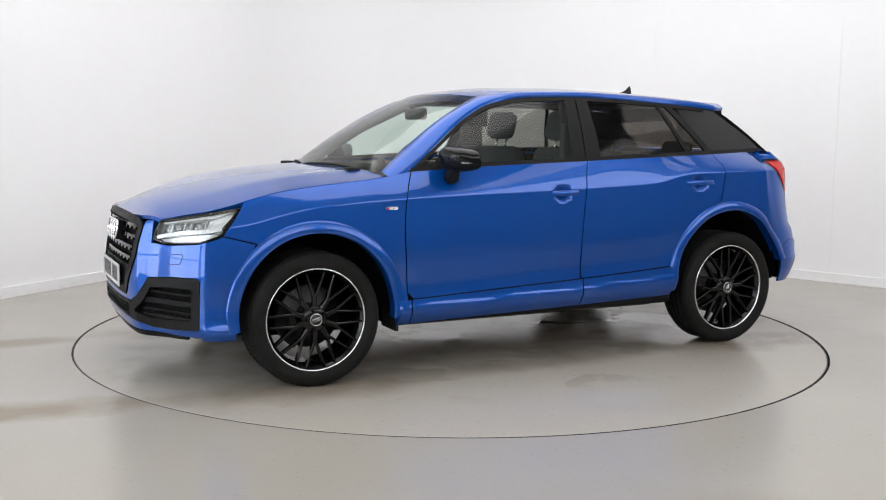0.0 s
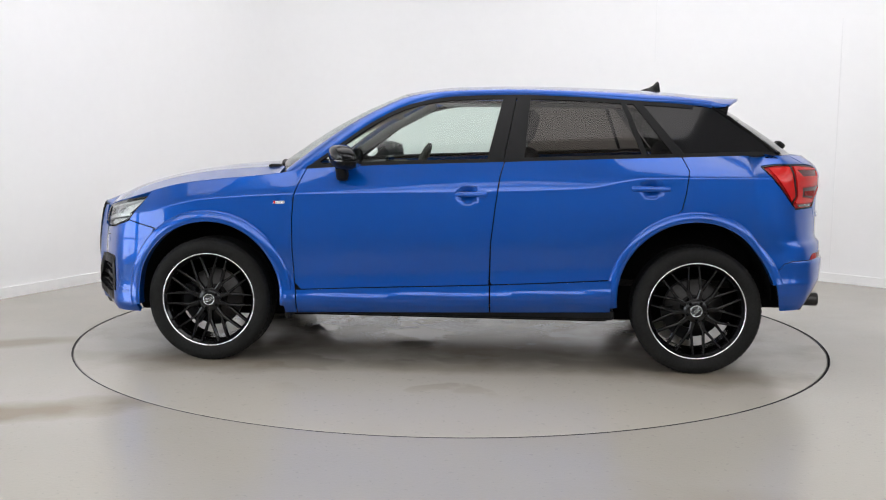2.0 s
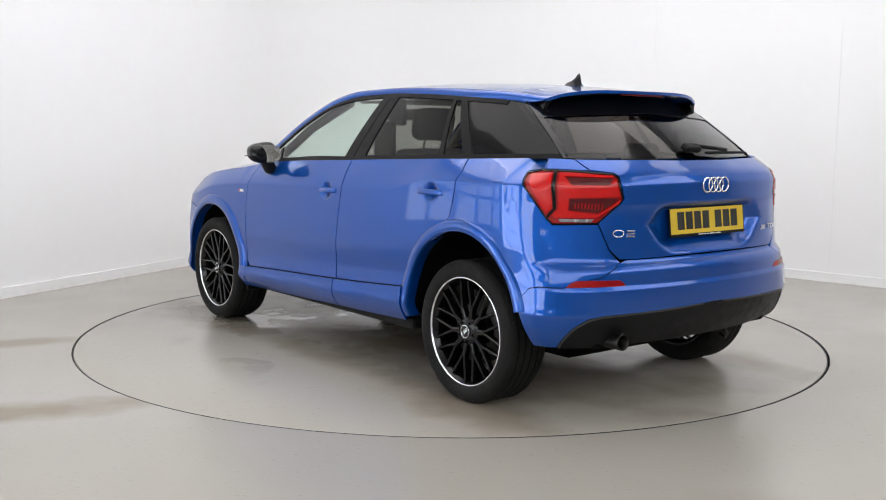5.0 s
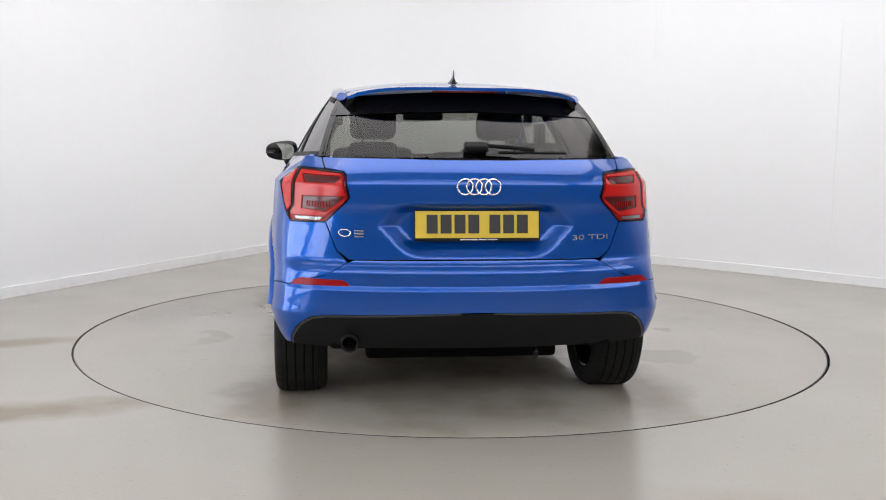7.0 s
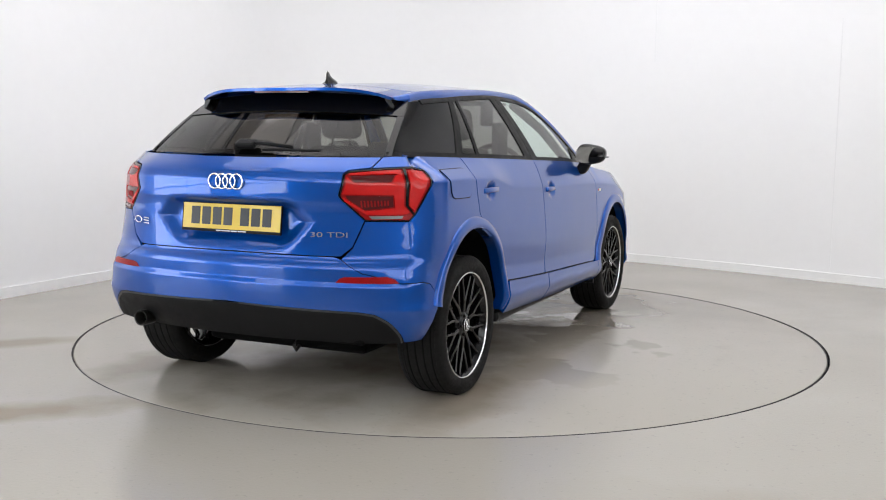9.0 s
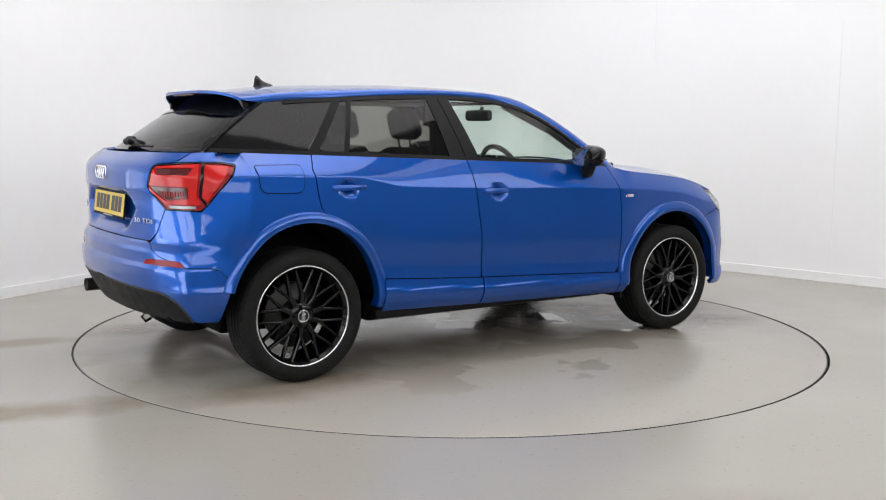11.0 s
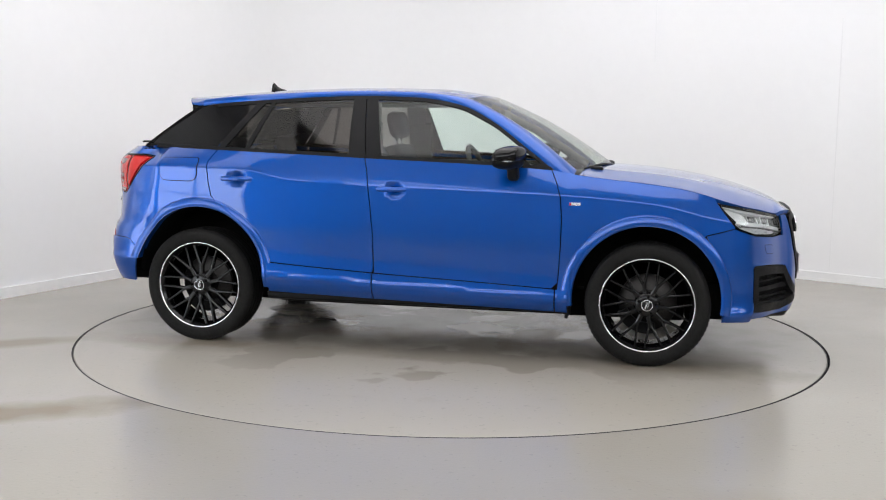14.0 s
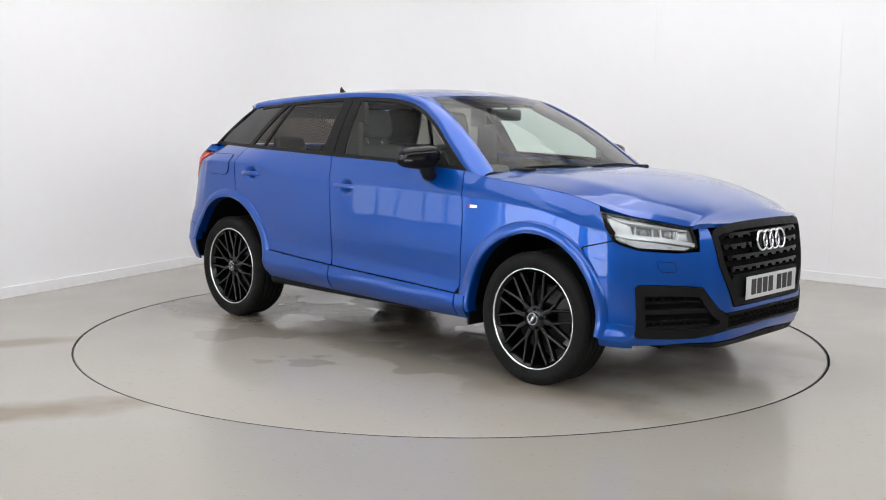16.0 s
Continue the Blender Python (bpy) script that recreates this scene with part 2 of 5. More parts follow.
def concrete(name, colour, dirt, seed, wet=False):
    """Painted, worn floor: mottled grey, brown smears, small specks, a damp sheen and, when wet, shade painted under
    the car.
    """
    mat = bpy.data.materials.new(name)
    mat.use_nodes = True
    nt = mat.node_tree
    b = nt.nodes["Principled BSDF"]
    co = nt.nodes.new("ShaderNodeTexCoord")
    shift = nt.nodes.new("ShaderNodeVectorMath")
    shift.operation = "ADD"
    shift.inputs[1].default_value = (seed, seed * 0.7, 0)
    nt.links.new(co.outputs["Object"], shift.inputs[0])

    def noise_of(scale, detail, stretch=(1, 1, 1)):
        mp = nt.nodes.new("ShaderNodeMapping")
        mp.inputs["Scale"].default_value = stretch
        n = nt.nodes.new("ShaderNodeTexNoise")
        n.inputs["Scale"].default_value, n.inputs["Detail"].default_value = scale, detail
        nt.links.new(shift.outputs[0], mp.inputs[0])
        nt.links.new(mp.outputs[0], n.inputs["Vector"])
        return n.outputs[0]

    def ramp_of(src, lo, hi, a, b_):
        r = nt.nodes.new("ShaderNodeMapRange")
        r.inputs[1].default_value, r.inputs[2].default_value, r.inputs[3].default_value, r.inputs[4].default_value = lo, hi, a, b_
        nt.links.new(src, r.inputs[0])
        return r.outputs[0]

    def mix_of(fac, c1, c2):
        m = nt.nodes.new("ShaderNodeMix")
        m.data_type = "RGBA"
        nt.links.new(fac, m.inputs[0])
        for sock, c in ((m.inputs[6], c1), (m.inputs[7], c2)):
            if isinstance(c, tuple):
                sock.default_value = (*c, 1)
            else:
                nt.links.new(c, sock)
        return m.outputs[2]

    tone = mix_of(ramp_of(noise_of(0.6, 1.5), 0.25, 0.75, 0, 1), tuple(c * 0.97 for c in colour), tuple(c * 1.03 for c in colour))
    tone = mix_of(ramp_of(noise_of(0.45, 1.0, (0.5, 1.3, 1)), 0.35, 0.75, 0, dirt), tone, (colour[0] * 0.84, colour[1] * 0.79, colour[2] * 0.70))
    tone = mix_of(ramp_of(noise_of(260, 2), 0.3, 0.7, 0, 0.35), tone, tuple(c * 0.9 for c in colour))
    tone = mix_of(ramp_of(noise_of(6.0, 6, (0.6, 1.2, 1)), 0.38, 0.66, 0, 0.45), tone, (colour[0] * 0.95, colour[1] * 0.94, colour[2] * 0.91))
    tone = mix_of(ramp_of(noise_of(3.0, 3, (9.0, 0.5, 1)), 0.66, 0.80, 0, 0.25), tone, tuple(c * 0.88 for c in colour))
    tone = mix_of(ramp_of(noise_of(38, 2), 0.66, 0.70, 0, 0.45), tone, tuple(c * 0.72 for c in colour))
    for (cx, cy), (rx, ry), turn, strength in DIRT_AND_CAR_SHADE if wet else SMEARS:
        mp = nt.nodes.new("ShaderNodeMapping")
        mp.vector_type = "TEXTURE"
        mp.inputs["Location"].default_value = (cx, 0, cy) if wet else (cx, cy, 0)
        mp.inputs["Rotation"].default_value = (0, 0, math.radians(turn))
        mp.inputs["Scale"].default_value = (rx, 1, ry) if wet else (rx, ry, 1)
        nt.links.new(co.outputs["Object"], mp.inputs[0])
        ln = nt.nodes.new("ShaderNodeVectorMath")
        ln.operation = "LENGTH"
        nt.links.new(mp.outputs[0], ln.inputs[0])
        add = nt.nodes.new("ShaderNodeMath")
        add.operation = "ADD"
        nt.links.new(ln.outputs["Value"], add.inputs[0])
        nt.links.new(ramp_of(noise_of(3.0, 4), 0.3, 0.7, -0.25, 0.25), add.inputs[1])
        # turntable tint is deeper: the car's shade is painted in with the dirt
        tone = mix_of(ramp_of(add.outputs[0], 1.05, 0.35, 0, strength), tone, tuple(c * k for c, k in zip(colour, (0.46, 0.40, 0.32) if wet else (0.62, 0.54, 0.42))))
    gloss = ramp_of(noise_of(1.4, 2.5), 0.3, 0.7, 0.18, 0.27)
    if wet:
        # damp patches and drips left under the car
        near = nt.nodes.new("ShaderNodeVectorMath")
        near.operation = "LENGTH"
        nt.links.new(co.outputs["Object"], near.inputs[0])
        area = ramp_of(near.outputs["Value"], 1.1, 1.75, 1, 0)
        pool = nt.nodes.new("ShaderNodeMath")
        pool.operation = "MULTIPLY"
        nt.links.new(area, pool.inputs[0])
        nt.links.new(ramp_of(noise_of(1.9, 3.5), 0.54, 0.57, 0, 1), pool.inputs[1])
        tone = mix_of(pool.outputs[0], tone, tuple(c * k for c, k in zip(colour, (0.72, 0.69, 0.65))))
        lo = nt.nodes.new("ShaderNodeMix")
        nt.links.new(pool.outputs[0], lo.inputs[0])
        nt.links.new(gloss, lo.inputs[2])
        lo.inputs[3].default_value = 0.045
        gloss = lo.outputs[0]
    nt.links.new(tone, b.inputs["Base Color"])
    nt.links.new(gloss, b.inputs["Roughness"])
    bp = nt.nodes.new("ShaderNodeBump")
    bp.inputs["Strength"].default_value, bp.inputs["Distance"].default_value = 0.5, 0.0015
    nt.links.new(noise_of(60, 4), bp.inputs["Height"])
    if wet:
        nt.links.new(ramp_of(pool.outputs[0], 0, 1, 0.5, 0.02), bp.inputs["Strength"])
    nt.links.new(bp.outputs[0], b.inputs["Normal"])
    return mat


FLOOR = concrete("painted_floor", (0.368, 0.345, 0.313), 0.55, 3.0)
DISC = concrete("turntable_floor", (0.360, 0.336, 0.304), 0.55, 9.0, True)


# ---- mesh helpers ----


def part(name, bm, mat, parent=None, label=""):
    """Links a bmesh as one mesh object under a thing or a part."""
    me = bpy.data.meshes.new(name)
    bm.to_mesh(me)
    bm.free()
    me.materials.append(mat)
    ob = new(name, me)
    ob.parent = parent
    return tagged(ob, label)


def rounded(bm, width=0.004, seg=2):
    bmesh.ops.bevel(bm, geom=[e for e in bm.edges if len(e.link_faces) == 2 and e.calc_face_angle(0) > 0.5], offset=width, segments=seg, profile=0.5, affect="EDGES", clamp_overlap=True)
    return bm


def shade(bm, on=True):
    for f in bm.faces:
        f.smooth = on
    return bm


def block(*boxes, bevel=0.0):
    """Boxes, each (x0, x1, y0, y1, z0, z1)."""
    bm = bmesh.new()
    for x0, x1, y0, y1, z0, z1 in boxes:
        v = bmesh.ops.create_cube(bm, size=1)["verts"]
        bmesh.ops.transform(bm, matrix=Matrix.Translation(((x0 + x1) / 2, (y0 + y1) / 2, (z0 + z1) / 2)) @ Matrix.Diagonal((abs(x1 - x0), abs(y1 - y0), abs(z1 - z0), 1)), verts=v)
    return rounded(bm, bevel) if bevel else bm


def turned(profile, seg=48, start=0.0, sweep=2 * math.pi):
    """A shape turned about the y axis from (radius, y) points."""
    bm = bmesh.new()
    full = sweep > 6.28
    rings = []
    for k in range(seg + (0 if full else 1)):
        a = start + sweep * k / seg
        rings.append([bm.verts.new((r * math.cos(a), y, r * math.sin(a))) for r, y in profile])
    for k in range(len(rings) if full else len(rings) - 1):
        a, b = rings[k], rings[(k + 1) % len(rings)]
        for i in range(len(profile) - 1):
            if profile[i][0] < 1e-6:
                bm.faces.new((a[i], b[i + 1], a[i + 1]))
            elif profile[i + 1][0] < 1e-6:
                bm.faces.new((a[i], b[i], a[i + 1]))
            else:
                bm.faces.new((a[i], b[i], b[i + 1], a[i + 1]))
    bmesh.ops.remove_doubles(bm, verts=bm.verts, dist=1e-5)
    bmesh.ops.recalc_face_normals(bm, faces=bm.faces)
    return shade(bm)


def tube(points, radius, seg=10, closed=False):
    """A round bar along points."""
    bm = bmesh.new()
    pts = [Vector(p_) for p_ in points]
    n = len(pts)
    rings = []
    for i, p_ in enumerate(pts):
        d = (pts[(i + 1) % n] - pts[i - 1]) if closed else (pts[min(i + 1, n - 1)] - pts[max(i - 1, 0)])
        d.normalize()
        ref = Vector((0, 0, 1)) if abs(d.z) < 0.9 else Vector((1, 0, 0))
        a = d.cross(ref).normalized()
        b = d.cross(a)
        rings.append([bm.verts.new(p_ + radius * (math.cos(2 * math.pi * k / seg) * a + math.sin(2 * math.pi * k / seg) * b)) for k in range(seg)])
    for i in range(n if closed else n - 1):
        for k in range(seg):
            bm.faces.new((rings[i][k], rings[i][(k + 1) % seg], rings[(i + 1) % n][(k + 1) % seg], rings[(i + 1) % n][k]))
    if not closed:
        bm.faces.new(rings[0][::-1])
        bm.faces.new(rings[-1])
    bmesh.ops.recalc_face_normals(bm, faces=bm.faces)
    return shade(bm)


def inside(q, poly):
    hit, j = False, len(poly) - 1
    for i in range(len(poly)):
        a, b = poly[i], poly[j]
        if (a[1] > q[1]) != (b[1] > q[1]) and q[0] < (b[0] - a[0]) * (q[1] - a[1]) / (b[1] - a[1]) + a[0]:
            hit = not hit
        j = i
    return hit


def soften(poly, r):
    """Rounds the corners of an outline by cutting each with a short curve."""
    out, n = [], len(poly)
    for i in range(n):
        a, b, c = (Vector(poly[k % n]) for k in (i - 1, i, i + 1))
        ra, rc = min(r, (a - b).length * 0.45), min(r, (c - b).length * 0.45)
        if ra < 1e-4 or rc < 1e-4:
            out.append(tuple(b))
            continue
        p0, p1 = b + (a - b).normalized() * ra, b + (c - b).normalized() * rc
        out += [tuple(p0), tuple(p0 * 0.25 + b * 0.5 + p1 * 0.25), tuple(p1)]
    return out


def skin(outline, surf, off=0.0, thick=0.012, step=(0.035, 0.035), both=False, side=1, ridges=()):
    """Vertices, faces and corner normals of a panel cut from a surface by an outline in the surface's own two
    coordinates, set off along its normal, with its edges turned in by thick."""
    da, db = step
    rim = []
    n = len(outline)
    for i in range(n):
        a, b = outline[i], outline[(i + 1) % n]
        k = max(1, math.ceil(max(abs(a[0] - b[0]) / da, abs(a[1] - b[1]) / db)))
        rim += [(a[0] + (b[0] - a[0]) * j / k, a[1] + (b[1] - a[1]) * j / k) for j in range(k)]
    lo = (min(q[0] for q in rim), min(q[1] for q in rim))
    hi = (max(q[0] for q in rim), max(q[1] for q in rim))
    pts = [Vector(q) for q in rim]
    ra = np.array(rim)
    for f in ridges:
        for i in range(int((hi[0] - lo[0]) / da * 2)):
            a = lo[0] + da * (i + 0.5) / 2
            for dz in (-0.012, -0.006, 0.0, 0.006, 0.012):
                q = (a, f(a) + dz)
                if inside(q, rim) and ((ra - np.array(q)) ** 2).sum(1).min() > 2e-5:
                    pts.append(Vector(q))
    taken = ridges
    for i in range(int((hi[0] - lo[0]) / da) + 1):
        for j in range(int((hi[1] - lo[1]) / db) + 1):
            q = (lo[0] + da * (i + 0.5 + 0.02 * (j % 2)), lo[1] + db * (j + 0.5))
            if any(abs(q[1] - f(q[0])) < 0.018 for f in taken):
                continue
            if inside(q, rim) and (((ra[:, 0] - q[0]) / da) ** 2 + ((ra[:, 1] - q[1]) / db) ** 2).min() > 0.16:
                pts.append(Vector(q))
    from mathutils.geometry import delaunay_2d_cdt
    v2, _, f2, orig, _, _ = delaunay_2d_cdt(pts, [], [list(range(len(rim)))], 1, 1e-6)

    def at(a, b):
        p_ = Vector(surf(a, b))
        e = 0.002
        na = Vector(surf(a + e, b)) - Vector(surf(a - e, b))
        nb = Vector(surf(a, b + e)) - Vector(surf(a, b - e))
        nn = na.cross(nb).normalized()
        if nn.dot(p_ - Vector((p_.x * 0.5, 0, 0.62 + 0.7 * (p_.z - 0.62)))) < 0:
            nn = -nn
        return p_ + nn * off, nn
    got = [at(q.x, q.y) for q in v2]
    rim_ids = [next(i for i, o in enumerate(orig) if k in o) for k in range(len(rim))]
    verts, normals, faces, fnorm = [], [], [], []
    for s in ((1, -1) if both else (side,)):
        base = len(verts)
        flip = Vector((1, s, 1))
        verts += [(p_ * flip) for p_, _ in got]
        nor = [nn * flip for _, nn in got]
        for f in f2:
            a, b, c = (verts[base + i] for i in f[:3])
            up = (b - a).cross(c - a).dot(nor[f[0]]) > 0
            g_ = list(f) if up else list(f)[::-1]
            faces.append([base + i for i in g_])
            fnorm.append([nor[i] for i in g_])
        if thick:
            m = len(verts)
            verts += [verts[base + i] for i in rim_ids] + [verts[base + i] - nor[i] * thick for i in rim_ids]
            k = len(rim_ids)
            for i in range(k):
                j = (i + 1) % k
                q = [m + i, m + j, m + k + j, m + k + i]
                nn = (verts[q[1]] - verts[q[0]]).cross(verts[q[2]] - verts[q[0]])
                faces.append(q)
                fnorm.append([nn.normalized() if nn.length > 1e-12 else Vector((0, 0, 1))] * 4)
    return verts, faces, fnorm


def panel(name, outline, surf, mat, parent, label="", **kw):
    verts, faces, fnorm = skin(outline, surf, **kw)
    me = bpy.data.meshes.new(name)
    me.from_pydata([tuple(v) for v in verts], [], faces)
    me.polygons.foreach_set("use_smooth", [True] * len(me.polygons))
    me.normals_split_custom_set([tuple(v) for f in fnorm for v in f])
    me.materials.append(mat)
    ob = new(name, me)
    ob.parent = parent
    return tagged(ob, label)


def sheet(f, nu, nv, mat, name, parent, label="", side=1):
    """A smooth grid from f(a, b), a and b from 0 to 1."""
    bm = bmesh.new()
    g_ = [[bm.verts.new(Vector(f(i / nu, j / nv)) * Vector((1, side, 1))) for j in range(nv + 1)] for i in range(nu + 1)]
    for i in range(nu):
        for j in range(nv):
            bm.faces.new((g_[i][j], g_[i + 1][j], g_[i + 1][j + 1], g_[i][j + 1]))
    for fc in bm.faces:
        fc.normal_update()
        c = fc.calc_center_median()
        if fc.normal.dot(c - Vector((c.x * 0.8, 0, 0.62))) < 0:
            fc.normal_flip()
    return part(name, shade(bm), mat, parent, label)


# ---- the room ----


def path_wall(points, z0, z1, thick, step=0.25):
    """A wall along a plan line, thickened outwards (to the line's left)."""
    pts = [Vector(q) for q in points]
    bm = bmesh.new()
    cols = []
    for i, q in enumerate(pts):
        d = (pts[min(i + 1, len(pts) - 1)] - pts[max(i - 1, 0)]).normalized()
        nrm = Vector((-d.y, d.x)) * thick
        cols.append([bm.verts.new((*w, z)) for w, z in ((q, z0), (q, z1), (q + nrm, z1), (q + nrm, z0))])
    for a, b in zip(cols, cols[1:]):
        for k in range(4):
            bm.faces.new((a[k], a[(k + 1) % 4], b[(k + 1) % 4], b[k]))
    bm.faces.new(cols[0])
    bm.faces.new(cols[-1][::-1])
    bmesh.ops.recalc_face_normals(bm, faces=bm.faces)
    for f in bm.faces:
        f.smooth = abs(f.normal.z) < 0.5
    for e in bm.edges:
        e.smooth = len(e.link_faces) == 2 and abs(e.link_faces[0].normal.z) < 0.5 and abs(e.link_faces[1].normal.z) < 0.5
    return bm


HEIGHT = 4.6


def bend(a, corner, b, n=14):
    """Points of a rounded corner from a to b."""
    a, corner, b = Vector(a), Vector(corner), Vector(b)
    return [tuple(a * (1 - t) ** 2 + corner * 2 * t * (1 - t) + b * t * t) for t in (i / n for i in range(n + 1))]


# the inner face, clockwise from behind the camera: flank, rounded corner, slightly bowed back wall
FACE = [(-6.0, -4.73), (-3.28, 0.95)] + bend((-1.87, 3.92), (-1.35, 5.02), (0.2, 4.36)) + [(0.85, 3.98), (1.46, 3.61), (1.93, 3.30), (2.58, 2.80), (3.56, 1.92), (6.8, -1.2)]
tagged(part("wall_back", path_wall(FACE, 0, HEIGHT, 0.2), WALL), "smooth white painted wall with a rounded corner", "wall", kind="structure")
tagged(part("wall_behind", path_wall([(6.8, -1.2), (6.8, -9.0), (-6.0, -9.0), (-6.0, -4.73)], 0, HEIGHT, 0.2), GREY_WALL), "plain grey wall behind the camera", "wall", kind="structure")
inset = []
for i, q in enumerate(FACE):
    d = (Vector(FACE[min(i + 1, len(FACE) - 1)]) - Vector(FACE[max(i - 1, 0)])).normalized()
    inset.append(tuple(Vector(q) + Vector((d.y, -d.x)) * 0.016))
tagged(part("baseboard", path_wall(inset, 0, 0.078, 0.016), SKIRT), "low white painted skirting board, slightly scuffed", "skirting", kind="structure")
tagged(part("ceiling", block((-6.2, 7.0, -9.2, 5.4, HEIGHT, HEIGHT + 0.15)), CEILING), "plain white ceiling", "ceiling", kind="structure")
JOINT = material("filled_wall_joint", (0.83, 0.83, 0.835), 0.6, 0.0, 0.0, 0.03, 20.0)
for jx, jy, z0, z1, turn in ((3.22, 2.225, 0.10, 2.2, -42.0), (1.90, 3.32, 1.9, 2.9, -35.5)):
    o = tagged(part("wall_joint", block((-0.0025, 0.0025, -0.003, 0.004, z0, z1)), JOINT), "faint filled joint in the white wall", "wall joint", kind="structure")
    o.matrix_world = pose(jx, jy, 0, 0, 0, turn)

# ---- long strip lights under the ceiling, along the walls ----
STRIP_GLOW = material("light_diffuser", (1.0, 0.975, 0.955), 0.5, glow=1.2)


def strip_light(a, b, z=HEIGHT - 0.25, w=0.9):
    a, b = Vector((*a, z)), Vector((*b, z))
    n = (b - a).length
    o = tagged(new("strip_light"), "long white ceiling strip light hung on rods", "strip light", "strip lights")
    o.matrix_world = Matrix.Translation((a + b) / 2) @ pose(0, 0, 0, 0, 0, math.degrees(math.atan2(b.y - a.y, b.x - a.x)))
    part("housing", block((-n / 2 - 0.02, n / 2 + 0.02, -w / 2 - 0.015, w / 2 + 0.015, 0.0, 0.06), bevel=0.006), WALL, o)
    part("diffuser", block((-n / 2, n / 2, -w / 2, w / 2, -0.03, 0.002), bevel=0.008), STRIP_GLOW, o)
    for x in (-n / 3, n / 3):
        part("rod", block((x - 0.006, x + 0.006, -0.006, 0.006, 0.06, HEIGHT - z)), TRIM, o)


strip_light((-3.6, -2.6), (-2.1, 0.6))
strip_light((-2.0, 0.8), (-0.9, 3.1))
strip_light((-0.3, 3.0), (2.0, 1.9))
strip_light((2.1, 1.7), (4.4, -0.4))
strip_light((4.6, -0.8), (5.0, -4.2))
strip_light((-4.2, -6.9), (4.6, -6.9))

# a wide soft light panel over the turntable
SOFT_GLOW = material("soft_panel_diffuser", (1.0, 0.975, 0.975), 0.5, glow=2.2)
soft = tagged(new("ceiling_light_panel"), "wide soft white light panel under the ceiling", "ceiling light")
soft.matrix_world = pose(0.0, -0.3, HEIGHT - 0.12)
part("frame", block((-2.6, 2.6, -2.6, 2.6, 0.0, 0.10), bevel=0.01), WALL, soft)
for i in range(4):
    for j in range(4):
        part("diffuser", block((-2.5 + 1.25 * i + 0.01, -1.25 + 1.25 * i - 0.01, -2.5 + 1.25 * j + 0.01, -1.25 + 1.25 * j - 0.01, -0.02, 0.002)), SOFT_GLOW, soft)

# fill light added out of view, high on the walls behind and beside the camera, to brighten the room
FILL_GLOW = material("light_box_diffuser", (0.97, 0.985, 1.0), 0.5, glow=2.4)


def light_box(m, n, h):
    o = tagged(new("light_box"), "long white fill light added high on the wall, out of view", "light box", "light boxes")
    o.matrix_world = m
    part("case", block((-n / 2 - 0.04, n / 2 + 0.04, -0.10, 0.0, -h / 2 - 0.04, h / 2 + 0.04), bevel=0.01), WALL, o)
    part("diffuser", block((-n / 2, n / 2, -0.02, 0.012, -h / 2, h / 2)), FILL_GLOW, o)


light_box(pose(0.4, -8.88, 3.4), 11.6, 2.2)
light_box(pose(6.68, -5.0, 3.4, 0, 0, 90), 6.6, 2.2)
light_box(pose(-5.88, -6.9, 3.6, 0, 0, -90), 3.6, 1.6)

# daylight from glazed doors beside the camera
DAY = material("daylight_sky", (0.88, 0.94, 1.0), 0.5, glow=5.0)
DAY_SHADED = material("shaded_daylight", (0.88, 0.94, 1.0), 0.5, glow=1.3)


def window_in(name, m, wide, high, columns, rows_, sky, label):
    """A framed window, its face towards +x."""
    win = tagged(new(name), label, "window", kind="structure")
    win.matrix_world = m
    part("daylight", block((-0.03, -0.02, -wide / 2, wide / 2, -high / 2, high / 2)), sky, win)
    for y in np.linspace(-wide / 2, wide / 2, columns + 1):
        part("glazing_bar", block((-0.02, 0.03, y - 0.018, y + 0.018, -high / 2 - 0.03, high / 2 + 0.03), bevel=0.005), WALL, win)
    for z in np.linspace(-high / 2, high / 2, rows_ + 1):
        part("transom", block((-0.02, 0.026, -wide / 2, wide / 2, z - 0.018, z + 0.018), bevel=0.005), WALL, win)


window_in("window_1", pose(-5.96, -5.98, 1.1), 2.3, 1.9, 2, 4, DAY, "wide white framed glazed door with bright daylight behind it")
window_in("window_2", pose(-4.11, -0.85, 1.25, 0, 0, -25.6), 1.25, 1.1, 5, 3, DAY_SHADED, "white framed window with many small panes")
window_in("window_3", pose(-5.13, -3.0, 1.1, 0, 0, -25.6), 2.6, 1.8, 2, 4, DAY, "wide white framed glazed door with bright daylight behind it")

# floor with a round pit for the turntable
bm = bmesh.new()
N = 128
ring = [bm.verts.new(((DISC_R + 0.0075) * math.cos(2 * math.pi * k / N) + 0.003, (DISC_R + 0.0075) * math.sin(2 * math.pi * k / N) - 0.002, 0)) for k in range(N)]
outer = [bm.verts.new((14 * math.cos(2 * math.pi * k / N), 14 * math.sin(2 * math.pi * k / N), 0)) for k in range(N)]
for k in range(N):
    j = (k + 1) % N
    bm.faces.new((ring[k], outer[k], outer[j], ring[j]))
floor_ob = tagged(part("floor", bm, FLOOR), "grey painted concrete floor with brown smears", "floor", kind="structure")
tagged(part("pit_wall", turned([(DISC_R + 0.0085, 0.001), (DISC_R + 0.0085, 0.07), (DISC_R + 0.02, 0.07), (DISC_R + 0.02, 0.001), (DISC_R + 0.0085, 0.001)], 128), DARK), "dark steel ring round the turntable", "ring", kind="structure").matrix_world = pose(0, 0, 0, -90)
tagged(part("pit_floor", block((-2.4, 2.4, -2.4, 2.4, -0.1, -0.062)), DARK), "dark pit under the turntable", "pit", kind="structure")

